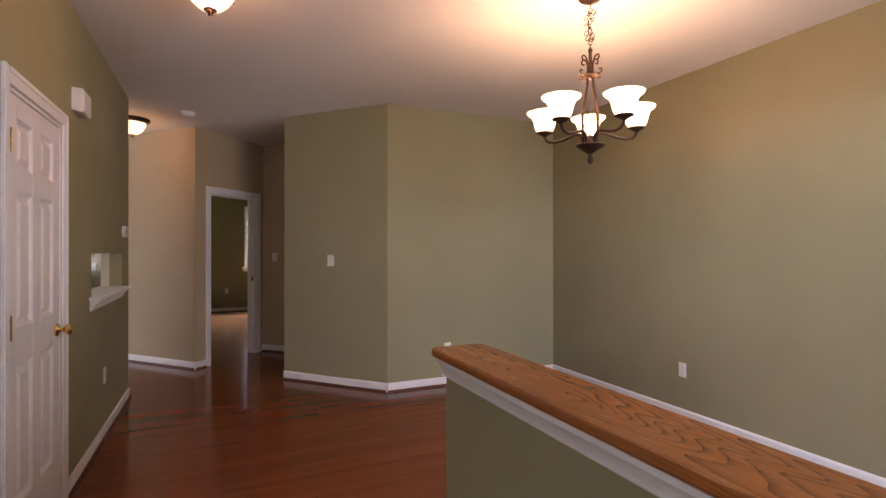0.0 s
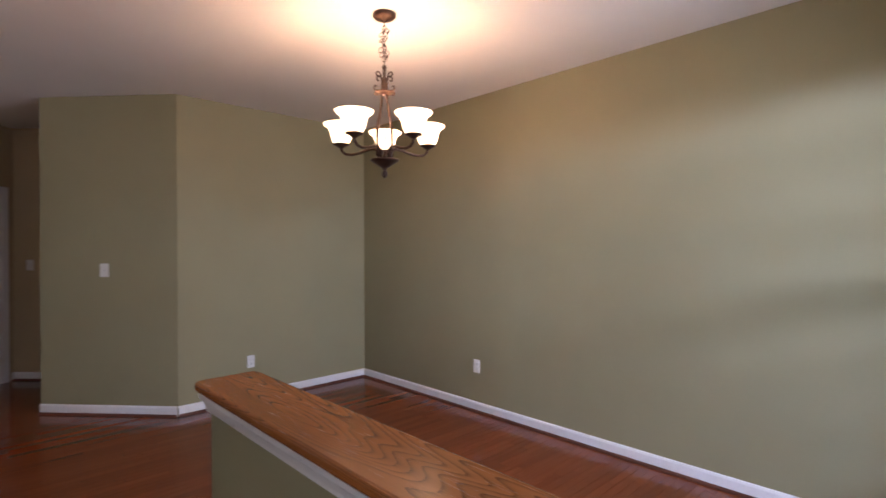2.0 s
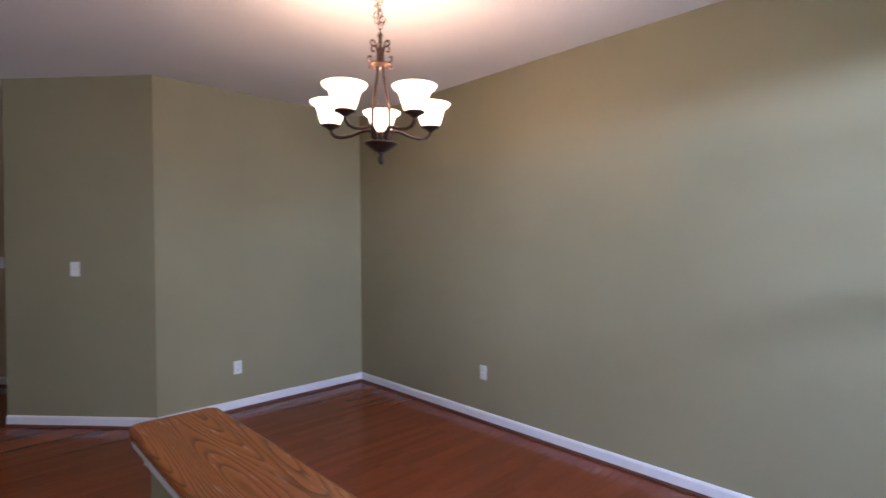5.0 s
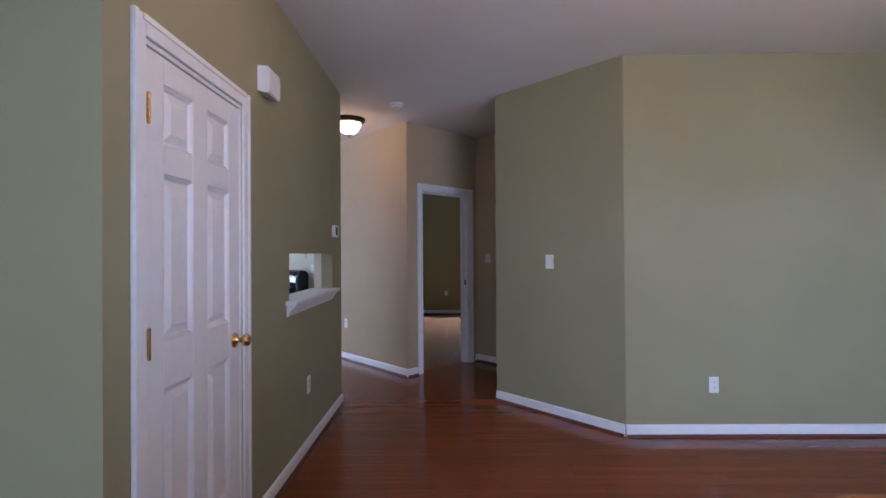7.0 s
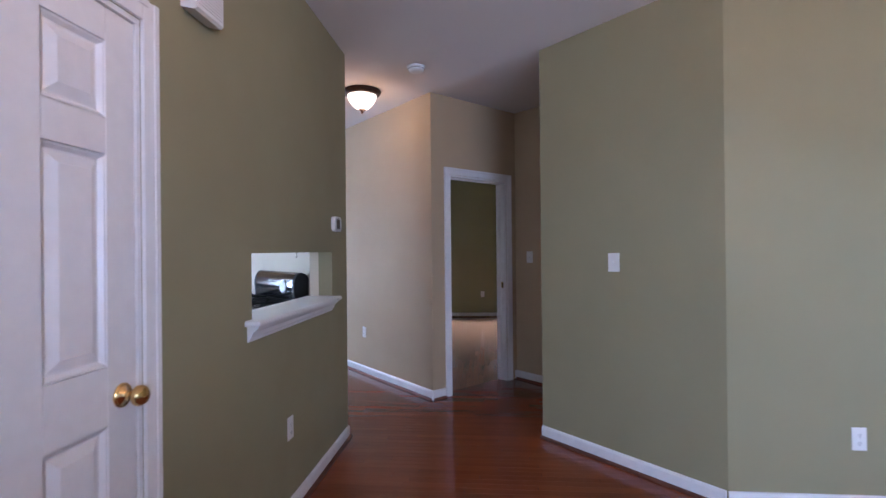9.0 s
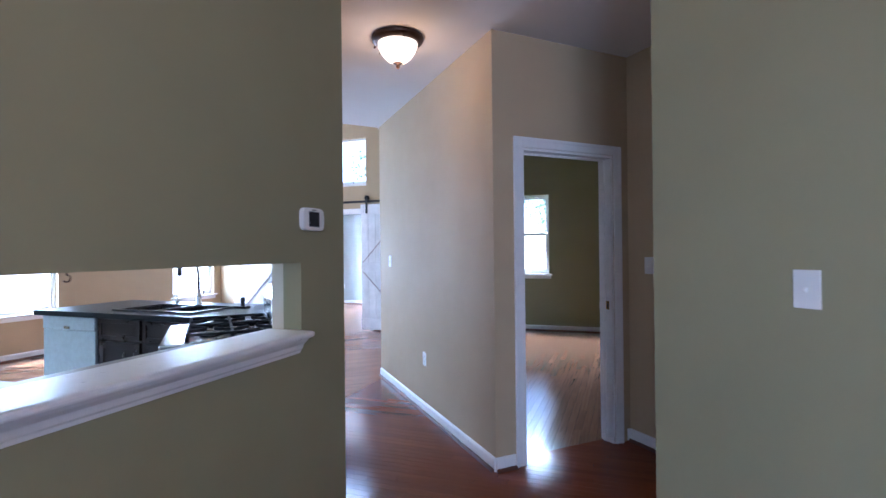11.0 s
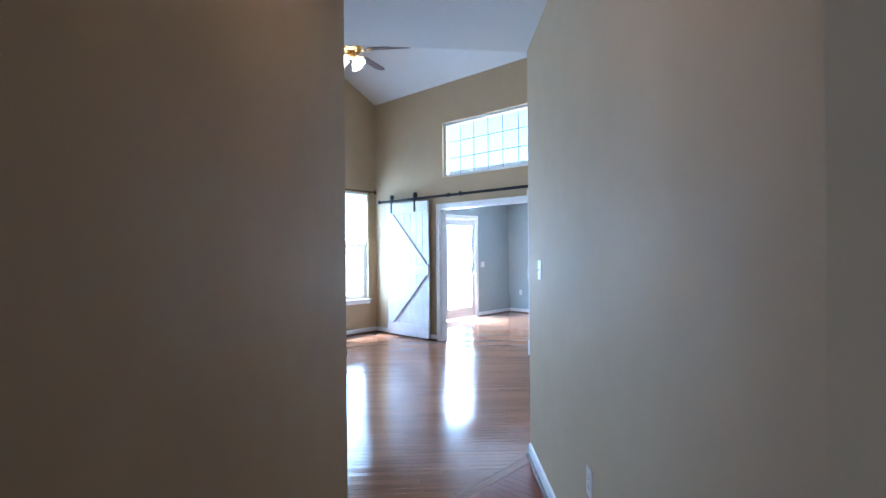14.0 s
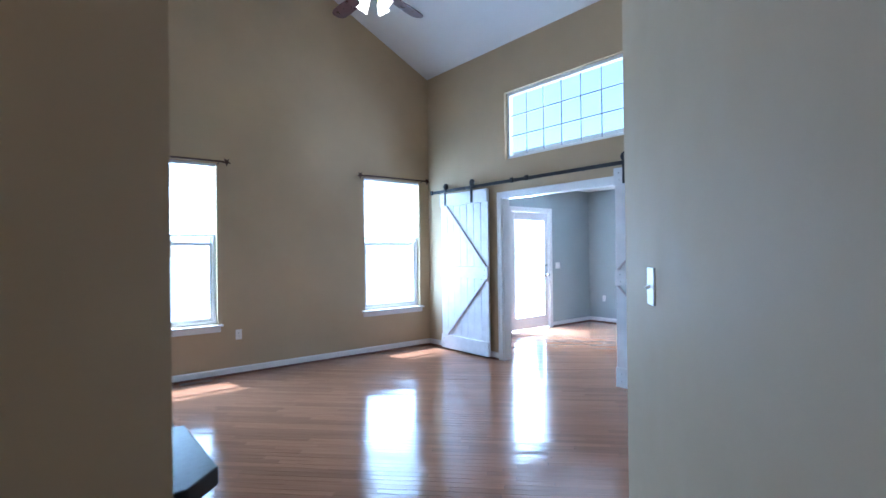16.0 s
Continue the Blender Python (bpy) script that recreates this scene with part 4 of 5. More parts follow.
sky_lamp("daylight_bedroom_window", (-1.15, 12.75, 2.95), (-0.4, 9.6, 0.3), 1.3, 0.9, 360)
sky_lamp("daylight_bedroom_window", (1.15, 12.75, 2.95), (0.4, 9.6, 0.3), 1.3, 0.9, 360)
# Added lamp behind the unseen foyer window.
sky_lamp("daylight_unseen_foyer_window", (-1.25, -1.75, 1.35), (-1.1, 2.0, 1.2), 1.1, 1.8, 28, (0.74, 0.87, 1.0))

# ---- foyer, dining room and hall ----
# oak cap and white trim on the half wall
cap = thing("half_wall_cap", pose(0, 0, 0), "honey oak cap board with white trim on the half wall", "cap board")
r = 0.03
outline = [(CAPX[0], CAPY[1] + 0.005), (CAPX[1], CAPY[1] + 0.005)]
outline += [(CAPX[1] - r + r * math.cos(radians(a)), CAPY[0] - r + r * math.sin(radians(a))) for a in range(0, 91, 15)]
outline += [(CAPX[0] + r + r * math.cos(radians(a)), CAPY[0] - r + r * math.sin(radians(a))) for a in range(90, 181, 15)]
part("cap_board", prism(outline, CAPZ - 0.028, CAPZ, bevel=0.008), OAK, cap, "honey oak bullnose board")
TRIM_PROFILE = [(0, 0), (0.010, 0), (0.012, 0.012), (0.020, 0.030), (0.034, 0.046), (0.036, 0.060), (0, 0.060)]
for a, b in (((0.742, SY), (0.742, 1.512)), ((0.730, 1.50), (0.880, 1.50)), ((0.868, 1.512), (0.868, SY))):
    bm = along(TRIM_PROFILE, a, b)
    bm.transform(pose(0, 0, CAPZ - 0.088))
    part("cove_trim", bm, TRIM, cap, "white painted cove trim")

# pass-through sill
ps = thing("pass_through_sill", pose(0, 0, 0), "white painted pass-through shelf with crown trim", "shelf")
part("shelf_board", box(-0.892, WX + 0.066, PASS[0] - 0.066, PASS[1] + 0.005, 1.009, 1.034, 0.009), TRIM, ps)
CROWN = [(0, 0), (0.006, 0), (0.010, 0.012), (0.018, 0.020), (0.026, 0.040), (0.044, 0.055), (0.052, 0.066), (0, 0.066)]
bm = along(CROWN, (WX, PASS[1] - 0.018), (WX, PASS[0] - 0.045))
bm.transform(pose(0, 0, 0.942))
part("crown_trim", bm, TRIM, ps)
for y, z in ((4.21, 0), (4.875, 0)):
    hk = thing("cup_hook", pose(-0.895, y, PASS[3]), "small brass cup hook under the pass-through head", "hook", "cup hooks")
    part("hook", tube([(0, 0, 0.0), (0, 0, -0.012)] + [(0, 0.010 * math.sin(t), -0.022 + 0.010 * math.cos(t)) for t in [0.0, 0.6, 1.2, 1.8, 2.4, 3.0, 3.6, 4.2]], 0.0022, 6), BRONZE, hk)


def wall_frame(x, y, z, out):
    """A pose on a wall: local x to the right as seen, local -y off the wall."""
    a = math.degrees(math.atan2(out[0], -out[1]))
    return pose(x, y, z, 0, 0, a)


def switch_plate(m, gangs=1, label="white toggle light switch plate on the wall"):
    sw_ = thing("light_switch", m, label, "light switch", "light switches")
    w = 0.078 + 0.046 * (gangs - 1)
    part("plate", box(-w / 2, w / 2, -0.006, 0.0, -0.0575, 0.0575, 0.0025), PLASTIC, sw_)
    for g in range(gangs):
        x = (g - (gangs - 1) / 2) * 0.046
        part("toggle_slot", box(x - 0.006, x + 0.006, -0.0065, -0.004, -0.013, 0.013), PLASTIC, sw_)
        part("toggle", box(-0.004, 0.004, -0.017, 0.0, -0.005, 0.005, 0.0015, m=pose(x, -0.004, 0.002, 28, 0, 0)), PLASTIC, sw_)
        for z in (-0.030, 0.030):
            part("screw", lathe([(0, 0), (0.003, 0), (0.003, 0.001), (0, 0.0012)], 8, m=pose(x, -0.006, z, 90, 0, 0)), PLASTIC, sw_)
    return sw_


def outlet(m, blank=False, label="white duplex outlet plate on the wall"):
    o = thing("wall_outlet", m, label, "outlet", "wall outlets")
    part("plate", box(-0.035, 0.035, -0.006, 0.0, -0.0575, 0.0575, 0.0025), PLASTIC, o)
    for z in (-0.020, 0.020):
        face = part("socket", lathe([(0, 0), (0.0165, 0), (0.0165, 0.0022), (0, 0.0022)], 18, m=pose(0, -0.0055, z, 90, 0, 0)), PLASTIC, o)
        for x in (-0.006, 0.006):
            part("slot", box(x - 0.0012, x + 0.0012, -0.0083, -0.0070, z - 0.003, z + 0.006), PLASTIC_DARK, face)
        part("slot", box(-0.002, 0.002, -0.0083, -0.0070, z - 0.011, z - 0.007), PLASTIC_DARK, face)
    part("screw", lathe([(0, 0), (0.003, 0), (0.003, 0.001), (0, 0.0012)], 8, m=pose(0, -0.006, 0, 90, 0, 0)), PLASTIC, o)
    return o


Q = 0.70711
switch_plate(wall_frame(1.070, 5.023, 1.237, (-0.739, -0.673)), 1, "white toggle light switch plate on the angled green wall")
switch_plate(wall_frame(0.720, 6.964, 1.245, (-Q, -Q)), 1, "white toggle light switch plate beside the bedroom doorway")
hd = Vector((HR[0] - HC[0], HR[1] - HC[1])).normalized()
hn = (-abs(hd.y), -abs(hd.x))
on_hall = lambda s: (HC[0] + hd.x * s, HC[1] + hd.y * s)
p = on_hall(2.255)
switch_plate(wall_frame(p[0], p[1], 1.257, hn), 1, "white toggle light switch plate on the tan hall wall")
p = on_hall(1.255)
outlet(wall_frame(p[0], p[1], 0.44, hn), label="white duplex outlet low on the tan hall wall")
outlet(wall_frame(2.139, NY, 0.355, (0, -1)), label="white duplex outlet low on the green dining wall")
outlet(wall_frame(EX, 2.84, 0.383, (-1, 0)), label="white duplex outlet low on the long green wall")
outlet(wall_frame(WX, 4.32, 0.427, (1, 0)), label="white duplex outlet under the pass-through")
outlet(wall_frame(FW, 8.235, 0.44, (1, 0)), label="white duplex outlet under the family room window")
outlet(wall_frame(0.19, 11.85, 0.44, (0, -1)), label="white duplex outlet on the olive bedroom wall")
outlet(wall_frame(-7.21, 6.42, 0.39, (Q, -Q)), label="white duplex outlet under the bay window")
outlet(wall_frame(-6.475, SN, 0.44, (0, -1)), label="white duplex outlet on the grey sunroom wall")
switch_plate(wall_frame(SX, 13.86, 1.09, (1, 0)), 2, "white double light switch plate beside the patio door")
outlet(wall_frame(-1.015, 5.535, 1.16, (-Q, -Q)), label="white duplex outlet on the kitchen wall")

# door chime box
chm = thing("door_chime", pose(WX, 3.515, 2.145, 0, 0, 90), "white plastic door chime box high on the wall", "door chime")
bm = bmesh.new()
prof = [(0.0, 0.0), (-0.050, -0.012), (-0.060, -0.004), (-0.060, 0.112), (-0.052, 0.124), (0.0, 0.128)]
sides = [[bm.verts.new((x, y, z)) for y, z in prof] for x in (-0.082, 0.082)]
for i in range(len(prof)):
    bm.faces.new((sides[0][i], sides[0][(i + 1) % len(prof)], sides[1][(i + 1) % len(prof)], sides[1][i]))
bm.faces.new(sides[0]), bm.faces.new(sides[1])
part("cover", bm, PLASTIC, chm)
for k in range(9):
    part("grille_slat", box(-0.074, 0.074, -0.0625, -0.0595, 0.010 + 0.011 * k, 0.016 + 0.011 * k, 0.001), PLASTIC, chm)

# thermostat
ts = thing("thermostat", pose(WX, 5.099, 1.503, 0, 0, 90), "white thermostat with a dark blank screen", "thermostat")
ol = [(0.073 * c * (1 + 0.05 * (1 - abs(s))), 0.049 * s) for c, s in ((math.copysign(abs(math.cos(t)) ** 0.35, math.cos(t)), math.copysign(abs(math.sin(t)) ** 0.35, math.sin(t))) for t in [2 * math.pi * k / 32 for k in range(32)])]
part("body", prism(ol, 0, 0.026, bevel=0.004, m=pose(0, 0, 0, 90, 0, 0)), PLASTIC, ts)
part("screen", box(-0.038, 0.034, -0.0275, -0.024, -0.031, 0.031, 0.001), SCREEN, ts, "dark grey screen")
part("logo_mark", box(-0.006, 0.012, -0.0272, -0.0255, 0.0375, 0.0415), SCREEN, ts)
part("logo_mark", lathe([(0, 0), (0.0035, 0), (0.0035, 0.0012), (0, 0.0012)], 12, m=pose(-0.012, -0.026, 0.0395, 90, 0, 0)), SCREEN, ts)
part("bezel", box(-0.042, 0.038, -0.0268, -0.0240, -0.035, 0.035, 0.002), GRILLE, ts, "pale grey screen surround")

# smoke detector
sm = thing("smoke_detector", pose(-0.242, 5.67, H), "round white smoke detector on the ceiling", "smoke detector")
part("base", lathe([(0, 0), (0.072, 0), (0.072, -0.012), (0.066, -0.016), (0, -0.016)], 28), PLASTIC, sm, "", True)
part("cover", lathe([(0.062, -0.016), (0.062, -0.024), (0.054, -0.038), (0.036, -0.044), (0, -0.045)], 28), PLASTIC, sm, "", True)
part("vent_ring", lathe([(0.0635, -0.019), (0.0635, -0.022), (0.060, -0.022), (0.060, -0.019)], 28), PLASTIC_DARK, sm)


def curtain_rod(m, length, z=0.0, r=0.008, stand=0.075, label="thin bronze curtain rod with star finials", ball=False):
    cr = thing("curtain_rod", m, label, "curtain rod", "curtain rods")
    part("rod", tube([(-length / 2, -stand, 0), (length / 2, -stand, 0)], r, 10), BRONZE, cr)
    for s in (-1, 1):
        if ball:
            part("finial", lathe([(0, 0), (0.010, 0.002), (0.012, 0.012), (0.024, 0.022), (0.027, 0.036), (0.020, 0.052), (0, 0.060)], 16, m=pose(s * length / 2, -stand, 0, 0, 90 * s, 0)), BRONZE, cr, "", True)
        else:
            star = [((0.050 if k % 2 == 0 else 0.020) * math.cos(math.pi * k / 5), (0.050 if k % 2 == 0 else 0.020) * math.sin(math.pi * k / 5)) for k in range(10)]
            part("finial", prism(star, -0.006, 0.006, m=pose(s * (length / 2 + 0.03), -stand, 0, 90, 18, 0)), BRONZE, cr, "iron star finial")
        part("bracket", tube([(s * (length / 2 - 0.05), -0.001, -0.02), (s * (length / 2 - 0.05), -0.04, -0.02), (s * (length / 2 - 0.05), -stand, -0.007)], 0.005, 6), BRONZE, cr)
    return cr


curtain_rod(wall_frame(2.08, SY, 2.445, (0, 1)), 1.92, label="dark bronze curtain rod with ball finials over the window", ball=True)
for y0, y1 in (W1, W2):
    curtain_rod(wall_frame(FW, (y0 + y1) / 2, WZ[1] + 0.015, (1, 0)), 1.06, r=0.011)


# cellular shades, lowered over the upper sashes
def cell_shade(m, w, h):
    sh = thing("cellular_shade", m, "white cellular shade lowered over the upper sash", "window shade", "cellular shades")
    part("head_rail", box(0, w, 0.012, 0.045, h - 0.035, h - 0.002, 0.003), VINYL, sh)
    own = bmesh.new()
    n = int((h - 0.05) / 0.018)
    cols = []
    for k in range(n + 1):
        z = 0.015 + (h - 0.05) * k / n
        y = 0.022 + (0.008 if k % 2 else 0.0)
        cols.append([own.verts.new((x, y, z)) for x in (0.006, w - 0.006)])
    for a, b in zip(cols, cols[1:]):
        own.faces.new((a[0], a[1], b[1], b[0]))
    part("cloth", own, BLIND, sh, "pleated white cloth")
    part("bottom_rail", box(0.004, w - 0.004, 0.014, 0.038, 0.0, 0.018, 0.003), VINYL, sh)
    return sh


for (y0, y1), zb in ((W1, 1.575), (W2, 1.555)):
    cell_shade(pose(FW, y0 + 0.004, zb, 0, 0, 90), y1 - y0 - 0.008, WZ[1] - zb)


# ---- barn doors on their rail ----
def barn_door(m, label, mirrored=False):
    bd = thing("barn_door", m, label, "barn door", "barn doors")
    w, h, t = 0.965, 2.165, 0.022
    n = 7
    for k in range(n):
        x0, x1 = w * k / n, w * (k + 1) / n
        part("board", box(x0 + 0.0015, x1 - 0.0015, 0.0, t, 0.004, h - 0.004, 0.003), BARN, bd)
    f0, f1 = -0.02, -0.0005
    for z0, z1 in ((0.0, 0.19), (1.0, 1.155), (h - 0.17, h)):
        part("rail_board", box(0, w, f0, f1, z0, z1, 0.004), BARN, bd)
    # braces meet at the free edge of the middle rail
    for za, zb in ((0.19, 1.0), (h - 0.17, 1.155)):
        a, b = Vector((0.14, 0, za)), Vector((w - 0.03, 0, zb))
        if mirrored:
            a.x, b.x = w - a.x, w - b.x
        d = (b - a).normalized()
        nrm = Vector((-d.z, 0, d.x)) * 0.008
        own = bmesh.new()
        vs = [own.verts.new((q.x, y, q.z)) for y in (f0 * 0.95, f1) for q in (a - nrm, b - nrm, b + nrm, a + nrm)]
        for f in ((0, 1, 2, 3), (4, 5, 6, 7), (0, 1, 5, 4), (1, 2, 6, 5), (2, 3, 7, 6), (3, 0, 4, 7)):
            own.faces.new([vs[i] for i in f])
        part("brace", own, BARN_STRIP, bd, "slim grey-brown brace strip")
    for x in (0.06, w - 0.06):
        for z in (0.06, 0.13, 1.04, 1.115, h - 0.12, h - 0.05):
            part("screw", lathe([(0, 0), (0.005, 0), (0.004, 0.0015), (0, 0.002)], 8, m=pose(x, f0, z, 90, 0, 0)), BLACKMETAL, bd)
    for x in (0.12, w - 0.29):
        st = bmesh.new()
        box(x - 0.020, x + 0.020, f0 - 0.007, f0 - 0.001, h - 0.16, h + 0.125, 0.002, st)
        hs = part("hanger_strap", st, BLACKMETAL, bd, "black iron strap")
        part("hanger_wheel", lathe([(0, -0.012), (0.040, -0.012), (0.045, -0.009), (0.038, -0.004), (0.038, 0.004), (0.045, 0.009), (0.040, 0.012), (0, 0.012)], 24, m=pose(x, f0 + 0.013, h + 0.107, 90, 0, 0)), BLACKMETAL, hs, "", True)
        for z in (h - 0.03, h - 0.12):
            part("bolt", lathe([(0, 0), (0.010, 0), (0.009, 0.006), (0, 0.007)], 6, m=pose(x, f0 - 0.007, z, 90, 0, 0)), BLACKMETAL, hs)
    return bd


BARN_STRIP = plain("grey_brown_strip", (0.42, 0.36, 0.36), 0.6, grain=40, spread=0.2, relief=0.2)
barn_door(pose(-6.535, 10.93, 0.012), "whitewashed plank barn door hanging open beside the sunroom")
barn_door(pose(-3.745, 10.93, 0.012), "whitewashed plank barn door hanging at the far side of the opening", True)
rl = thing("barn_door_rail", pose(-6.76, 10.925, 2.225), "black iron barn door rail with bolted spacers", "door rail")
part("rail", box(0, 4.6, -0.004, 0.004, -0.020, 0.020, 0.001), BLACKMETAL, rl)
for x in (0.10, 0.75, 1.62, 1.86, 2.6, 3.4, 4.2):
    part("spacer", lathe([(0, 0.004), (0.012, 0.004), (0.012, 0.085), (0, 0.085)], 10, m=pose(x, 0, 0, -90, 0, 0)), BLACKMETAL, rl)
    part("bolt", lathe([(0, 0), (0.013, 0), (0.012, 0.008), (0, 0.009)], 6, m=pose(x, -0.004, 0, 90, 0, 0)), BLACKMETAL, rl)
for x in (0.02, 1.62, 1.86, 4.58):
    part("end_stop", box(x - 0.022, x + 0.022, -0.018, 0.010, -0.028, 0.034, 0.004), BLACKMETAL, rl)

# floor vent
fv = thing("floor_vent", pose(-6.82, 7.75, FL, 0, 0, 90), "brown metal floor vent by the family room wall", "floor vent")
part("frame", box(-0.16, 0.16, -0.06, 0.06, 0.0005, 0.005, 0.002), SHOE, fv)
for k in range(12):
    part("louvre", box(-0.14 + 0.024 * k, -0.128 + 0.024 * k, -0.045, 0.045, 0.005, 0.0065), PLASTIC_DARK, fv)

# ---- kitchen ----
CZ = 0.92
P0, P1, PY0, PY1 = -3.90, -1.99, 5.90, 6.775
SKX, SKY = (-3.20, -2.38), (6.03, 6.53)


def cabinet(m, w, h, d, label, drawer=True, doors=1):
    """A base cabinet; front at y = 0, body towards +y."""
    c = thing("base_cabinet", m, label, "cabinet", "kitchen base cabinets")
    part("body", box(0, w, 0.0, d, 0.10, h), ESPRESSO, c)
    part("toe_kick", box(0, w, 0.06, 0.075, FL, 0.10), ESPRESSO, c)
    fronts = [(0.015 + k * (w - 0.015) / doors, (k + 1) * (w - 0.015) / doors) for k in range(doors)]
    top = h - 0.17 if drawer else h
    for x0, x1 in fronts:
        rows = [(0.115, top - 0.012, "cabinet_door")] + ([(top + 0.008, h - 0.012, "drawer_front")] if drawer else [])
        for z0, z1, nm in rows:
            bm = bmesh.new()
            s = 0.05 if nm == "cabinet_door" else 0.028
            box(x0, x1, -0.010, -0.001, z0, z1, 0, bm)
            box(x0, x0 + s, -0.020, -0.010, z0, z1, 0.002, bm), box(x1 - s, x1, -0.020, -0.010, z0, z1, 0.002, bm)
            box(x0 + s, x1 - s, -0.020, -0.010, z0, z0 + s, 0.002, bm), box(x0 + s, x1 - s, -0.020, -0.010, z1 - s, z1, 0.002, bm)
            f = part(nm, bm, ESPRESSO, c)
            if nm == "cabinet_door":
                x = x1 - 0.028
                part("handle", tube([(x, -0.020, z1 - 0.15), (x, -0.042, z1 - 0.145), (x, -0.042, z1 - 0.055), (x, -0.020, z1 - 0.05)], 0.0045, 8), CHROME, f, "brushed steel bar handle")
    return c


cabinet(pose(-3.255, 5.975, 0), 0.46, CZ - 0.042, 0.56, "espresso base cabinet with drawer and steel handle")
cabinet(pose(-2.79, 5.975, 0), 0.76, CZ - 0.042, 0.56, "espresso sink cabinet with two doors", True, 2)
pe = thing("peninsula_end_panel", pose(0, 0, 0), "espresso end panel of the kitchen peninsula", "panel")
part("panel", box(-2.028, -2.008, 5.975, 6.70, FL, CZ - 0.041), ESPRESSO, pe)
part("back_panel", box(P0 + 0.03, -2.03, 6.56, 6.58, FL, CZ - 0.041), ESPRESSO, pe)
dw = thing("dishwasher", pose(-3.865, 5.965, 0), "stainless steel dishwasher under the peninsula counter", "dishwasher")
part("body", box(0, 0.60, 0.012, 0.58, 0.10, CZ - 0.045), BLACKMETAL, dw)
part("door_panel", box(0.004, 0.596, -0.018, 0.012, 0.11, 0.765, 0.006), BRIGHT_STEEL, dw)
part("control_panel", box(0.004, 0.596, -0.022, 0.012, 0.770, CZ - 0.048, 0.006), BRIGHT_STEEL, dw)
part("latch", box(0.27, 0.33, -0.036, -0.022, 0.775, 0.80, 0.004), STEEL, dw)
part("toe_panel", box(0.004, 0.596, 0.05, 0.06, FL, 0.10), BLACKMETAL, dw)
ct = thing("peninsula_countertop", pose(0, 0, 0), "dark slate laminate countertop of the peninsula", "countertop")
bm = bmesh.new()
ch_ = 0.075
out_ = [(P0, PY0), (P1, PY0), (P1, PY1 - ch_), (P1 - ch_, PY1), (P0 + 0.02, PY1), (P0, PY1 - 0.02)]
box(P0, SKX[0] + 0.02, PY0, PY1 - 0.02, CZ - 0.04, CZ, 0.004, bm)
box(SKX[0] + 0.02, SKX[1] - 0.02, PY0, SKY[0] + 0.02, CZ - 0.04, CZ, 0.004, bm)
box(SKX[0] + 0.02, SKX[1] - 0.02, SKY[1] - 0.02, PY1 - 0.02, CZ - 0.04, CZ, 0.004, bm)
prism([(SKX[1] - 0.02, PY0), (P1, PY0), (P1, PY1 - ch_), (P1 - ch_, PY1), (SKX[1] - 0.02, PY1)], CZ - 0.04, CZ, bm, bevel=0.004)
part("top", bm, COUNTER, ct)
snk = thing("kitchen_sink", pose(0, 0, 0), "black double-bowl kitchen sink set in the counter", "sink")
bm = bmesh.new()
x0, x1, y0, y1 = SKX[0], SKX[1], SKY[0], SKY[1]
for a in ((x0, x1, y0, y0 + 0.045), (x0, x1, y1 - 0.075, y1), (x0, x0 + 0.045, y0 + 0.045, y1 - 0.075), (x1 - 0.045, x1, y0 + 0.045, y1 - 0.075), ((x0 + x1) / 2 - 0.02, (x0 + x1) / 2 + 0.02, y0 + 0.045, y1 - 0.075)):
    box(*a, CZ + 0.001, CZ + 0.013, 0.004, bm)
part("rim", bm, SINKMAT, snk)
for a, b in ((x0 + 0.045, (x0 + x1) / 2 - 0.02), ((x0 + x1) / 2 + 0.02, x1 - 0.045)):
    bm = bmesh.new()
    box(a, b, y0 + 0.045, y1 - 0.075, CZ - 0.20, CZ - 0.19, 0, bm)
    for q in ((a - 0.008, a, y0 + 0.037, y1 - 0.067), (b, b + 0.008, y0 + 0.037, y1 - 0.067), (a, b, y0 + 0.037, y0 + 0.045), (a, b, y1 - 0.075, y1 - 0.067)):
        box(*q, CZ - 0.20, CZ, 0, bm)
    part("bowl", bm, SINKMAT, snk)
fc = thing("kitchen_faucet", pose(-2.79, 6.485, CZ + 0.013), "dark steel gooseneck kitchen faucet with pull-down spray", "faucet")
part("base", lathe([(0, 0), (0.030, 0), (0.030, 0.006), (0.022, 0.012), (0.020, 0.085), (0.016, 0.095), (0, 0.095)], 18), CHROME, fc, "", True)
part("neck", tube([(0, 0, 0.09), (0, 0, 0.25), (-0.008, -0.005, 0.30)] + [(-0.07 + 0.068 * math.cos(radians(a)), -0.03 + 0.03 * math.cos(radians(a)), 0.32 + 0.06 * math.sin(radians(a))) for a in range(10, 171, 20)], 0.011, 10), CHROME, fc, "", True)
part("spray_head", lathe([(0, 0), (0.015, 0), (0.018, -0.03), (0.021, -0.09), (0.016, -0.10), (0, -0.10)], 14, m=pose(-0.140, -0.06, 0.33, 20, 25, 0)), CHROME, fc, "", True)
part("lever", tube([(0.02, 0, 0.06), (0.045, 0, 0.07), (0.055, 0, 0.12)], 0.006, 8), CHROME, fc)
sp_ = thing("soap_dispenser", pose(-3.12, 6.565, CZ - 0.012 + 0.013), "dark steel soap pump beside the sink", "soap dispenser")
part("pump", lathe([(0, 0), (0.018, 0), (0.016, 0.02), (0.008, 0.03), (0.007, 0.06), (0.010, 0.07), (0, 0.074)], 14), CHROME, sp_, "", True)
part("spout", tube([(0, 0, 0.062), (0, -0.03, 0.066), (0, -0.045, 0.058)], 0.004, 6), CHROME, sp_)
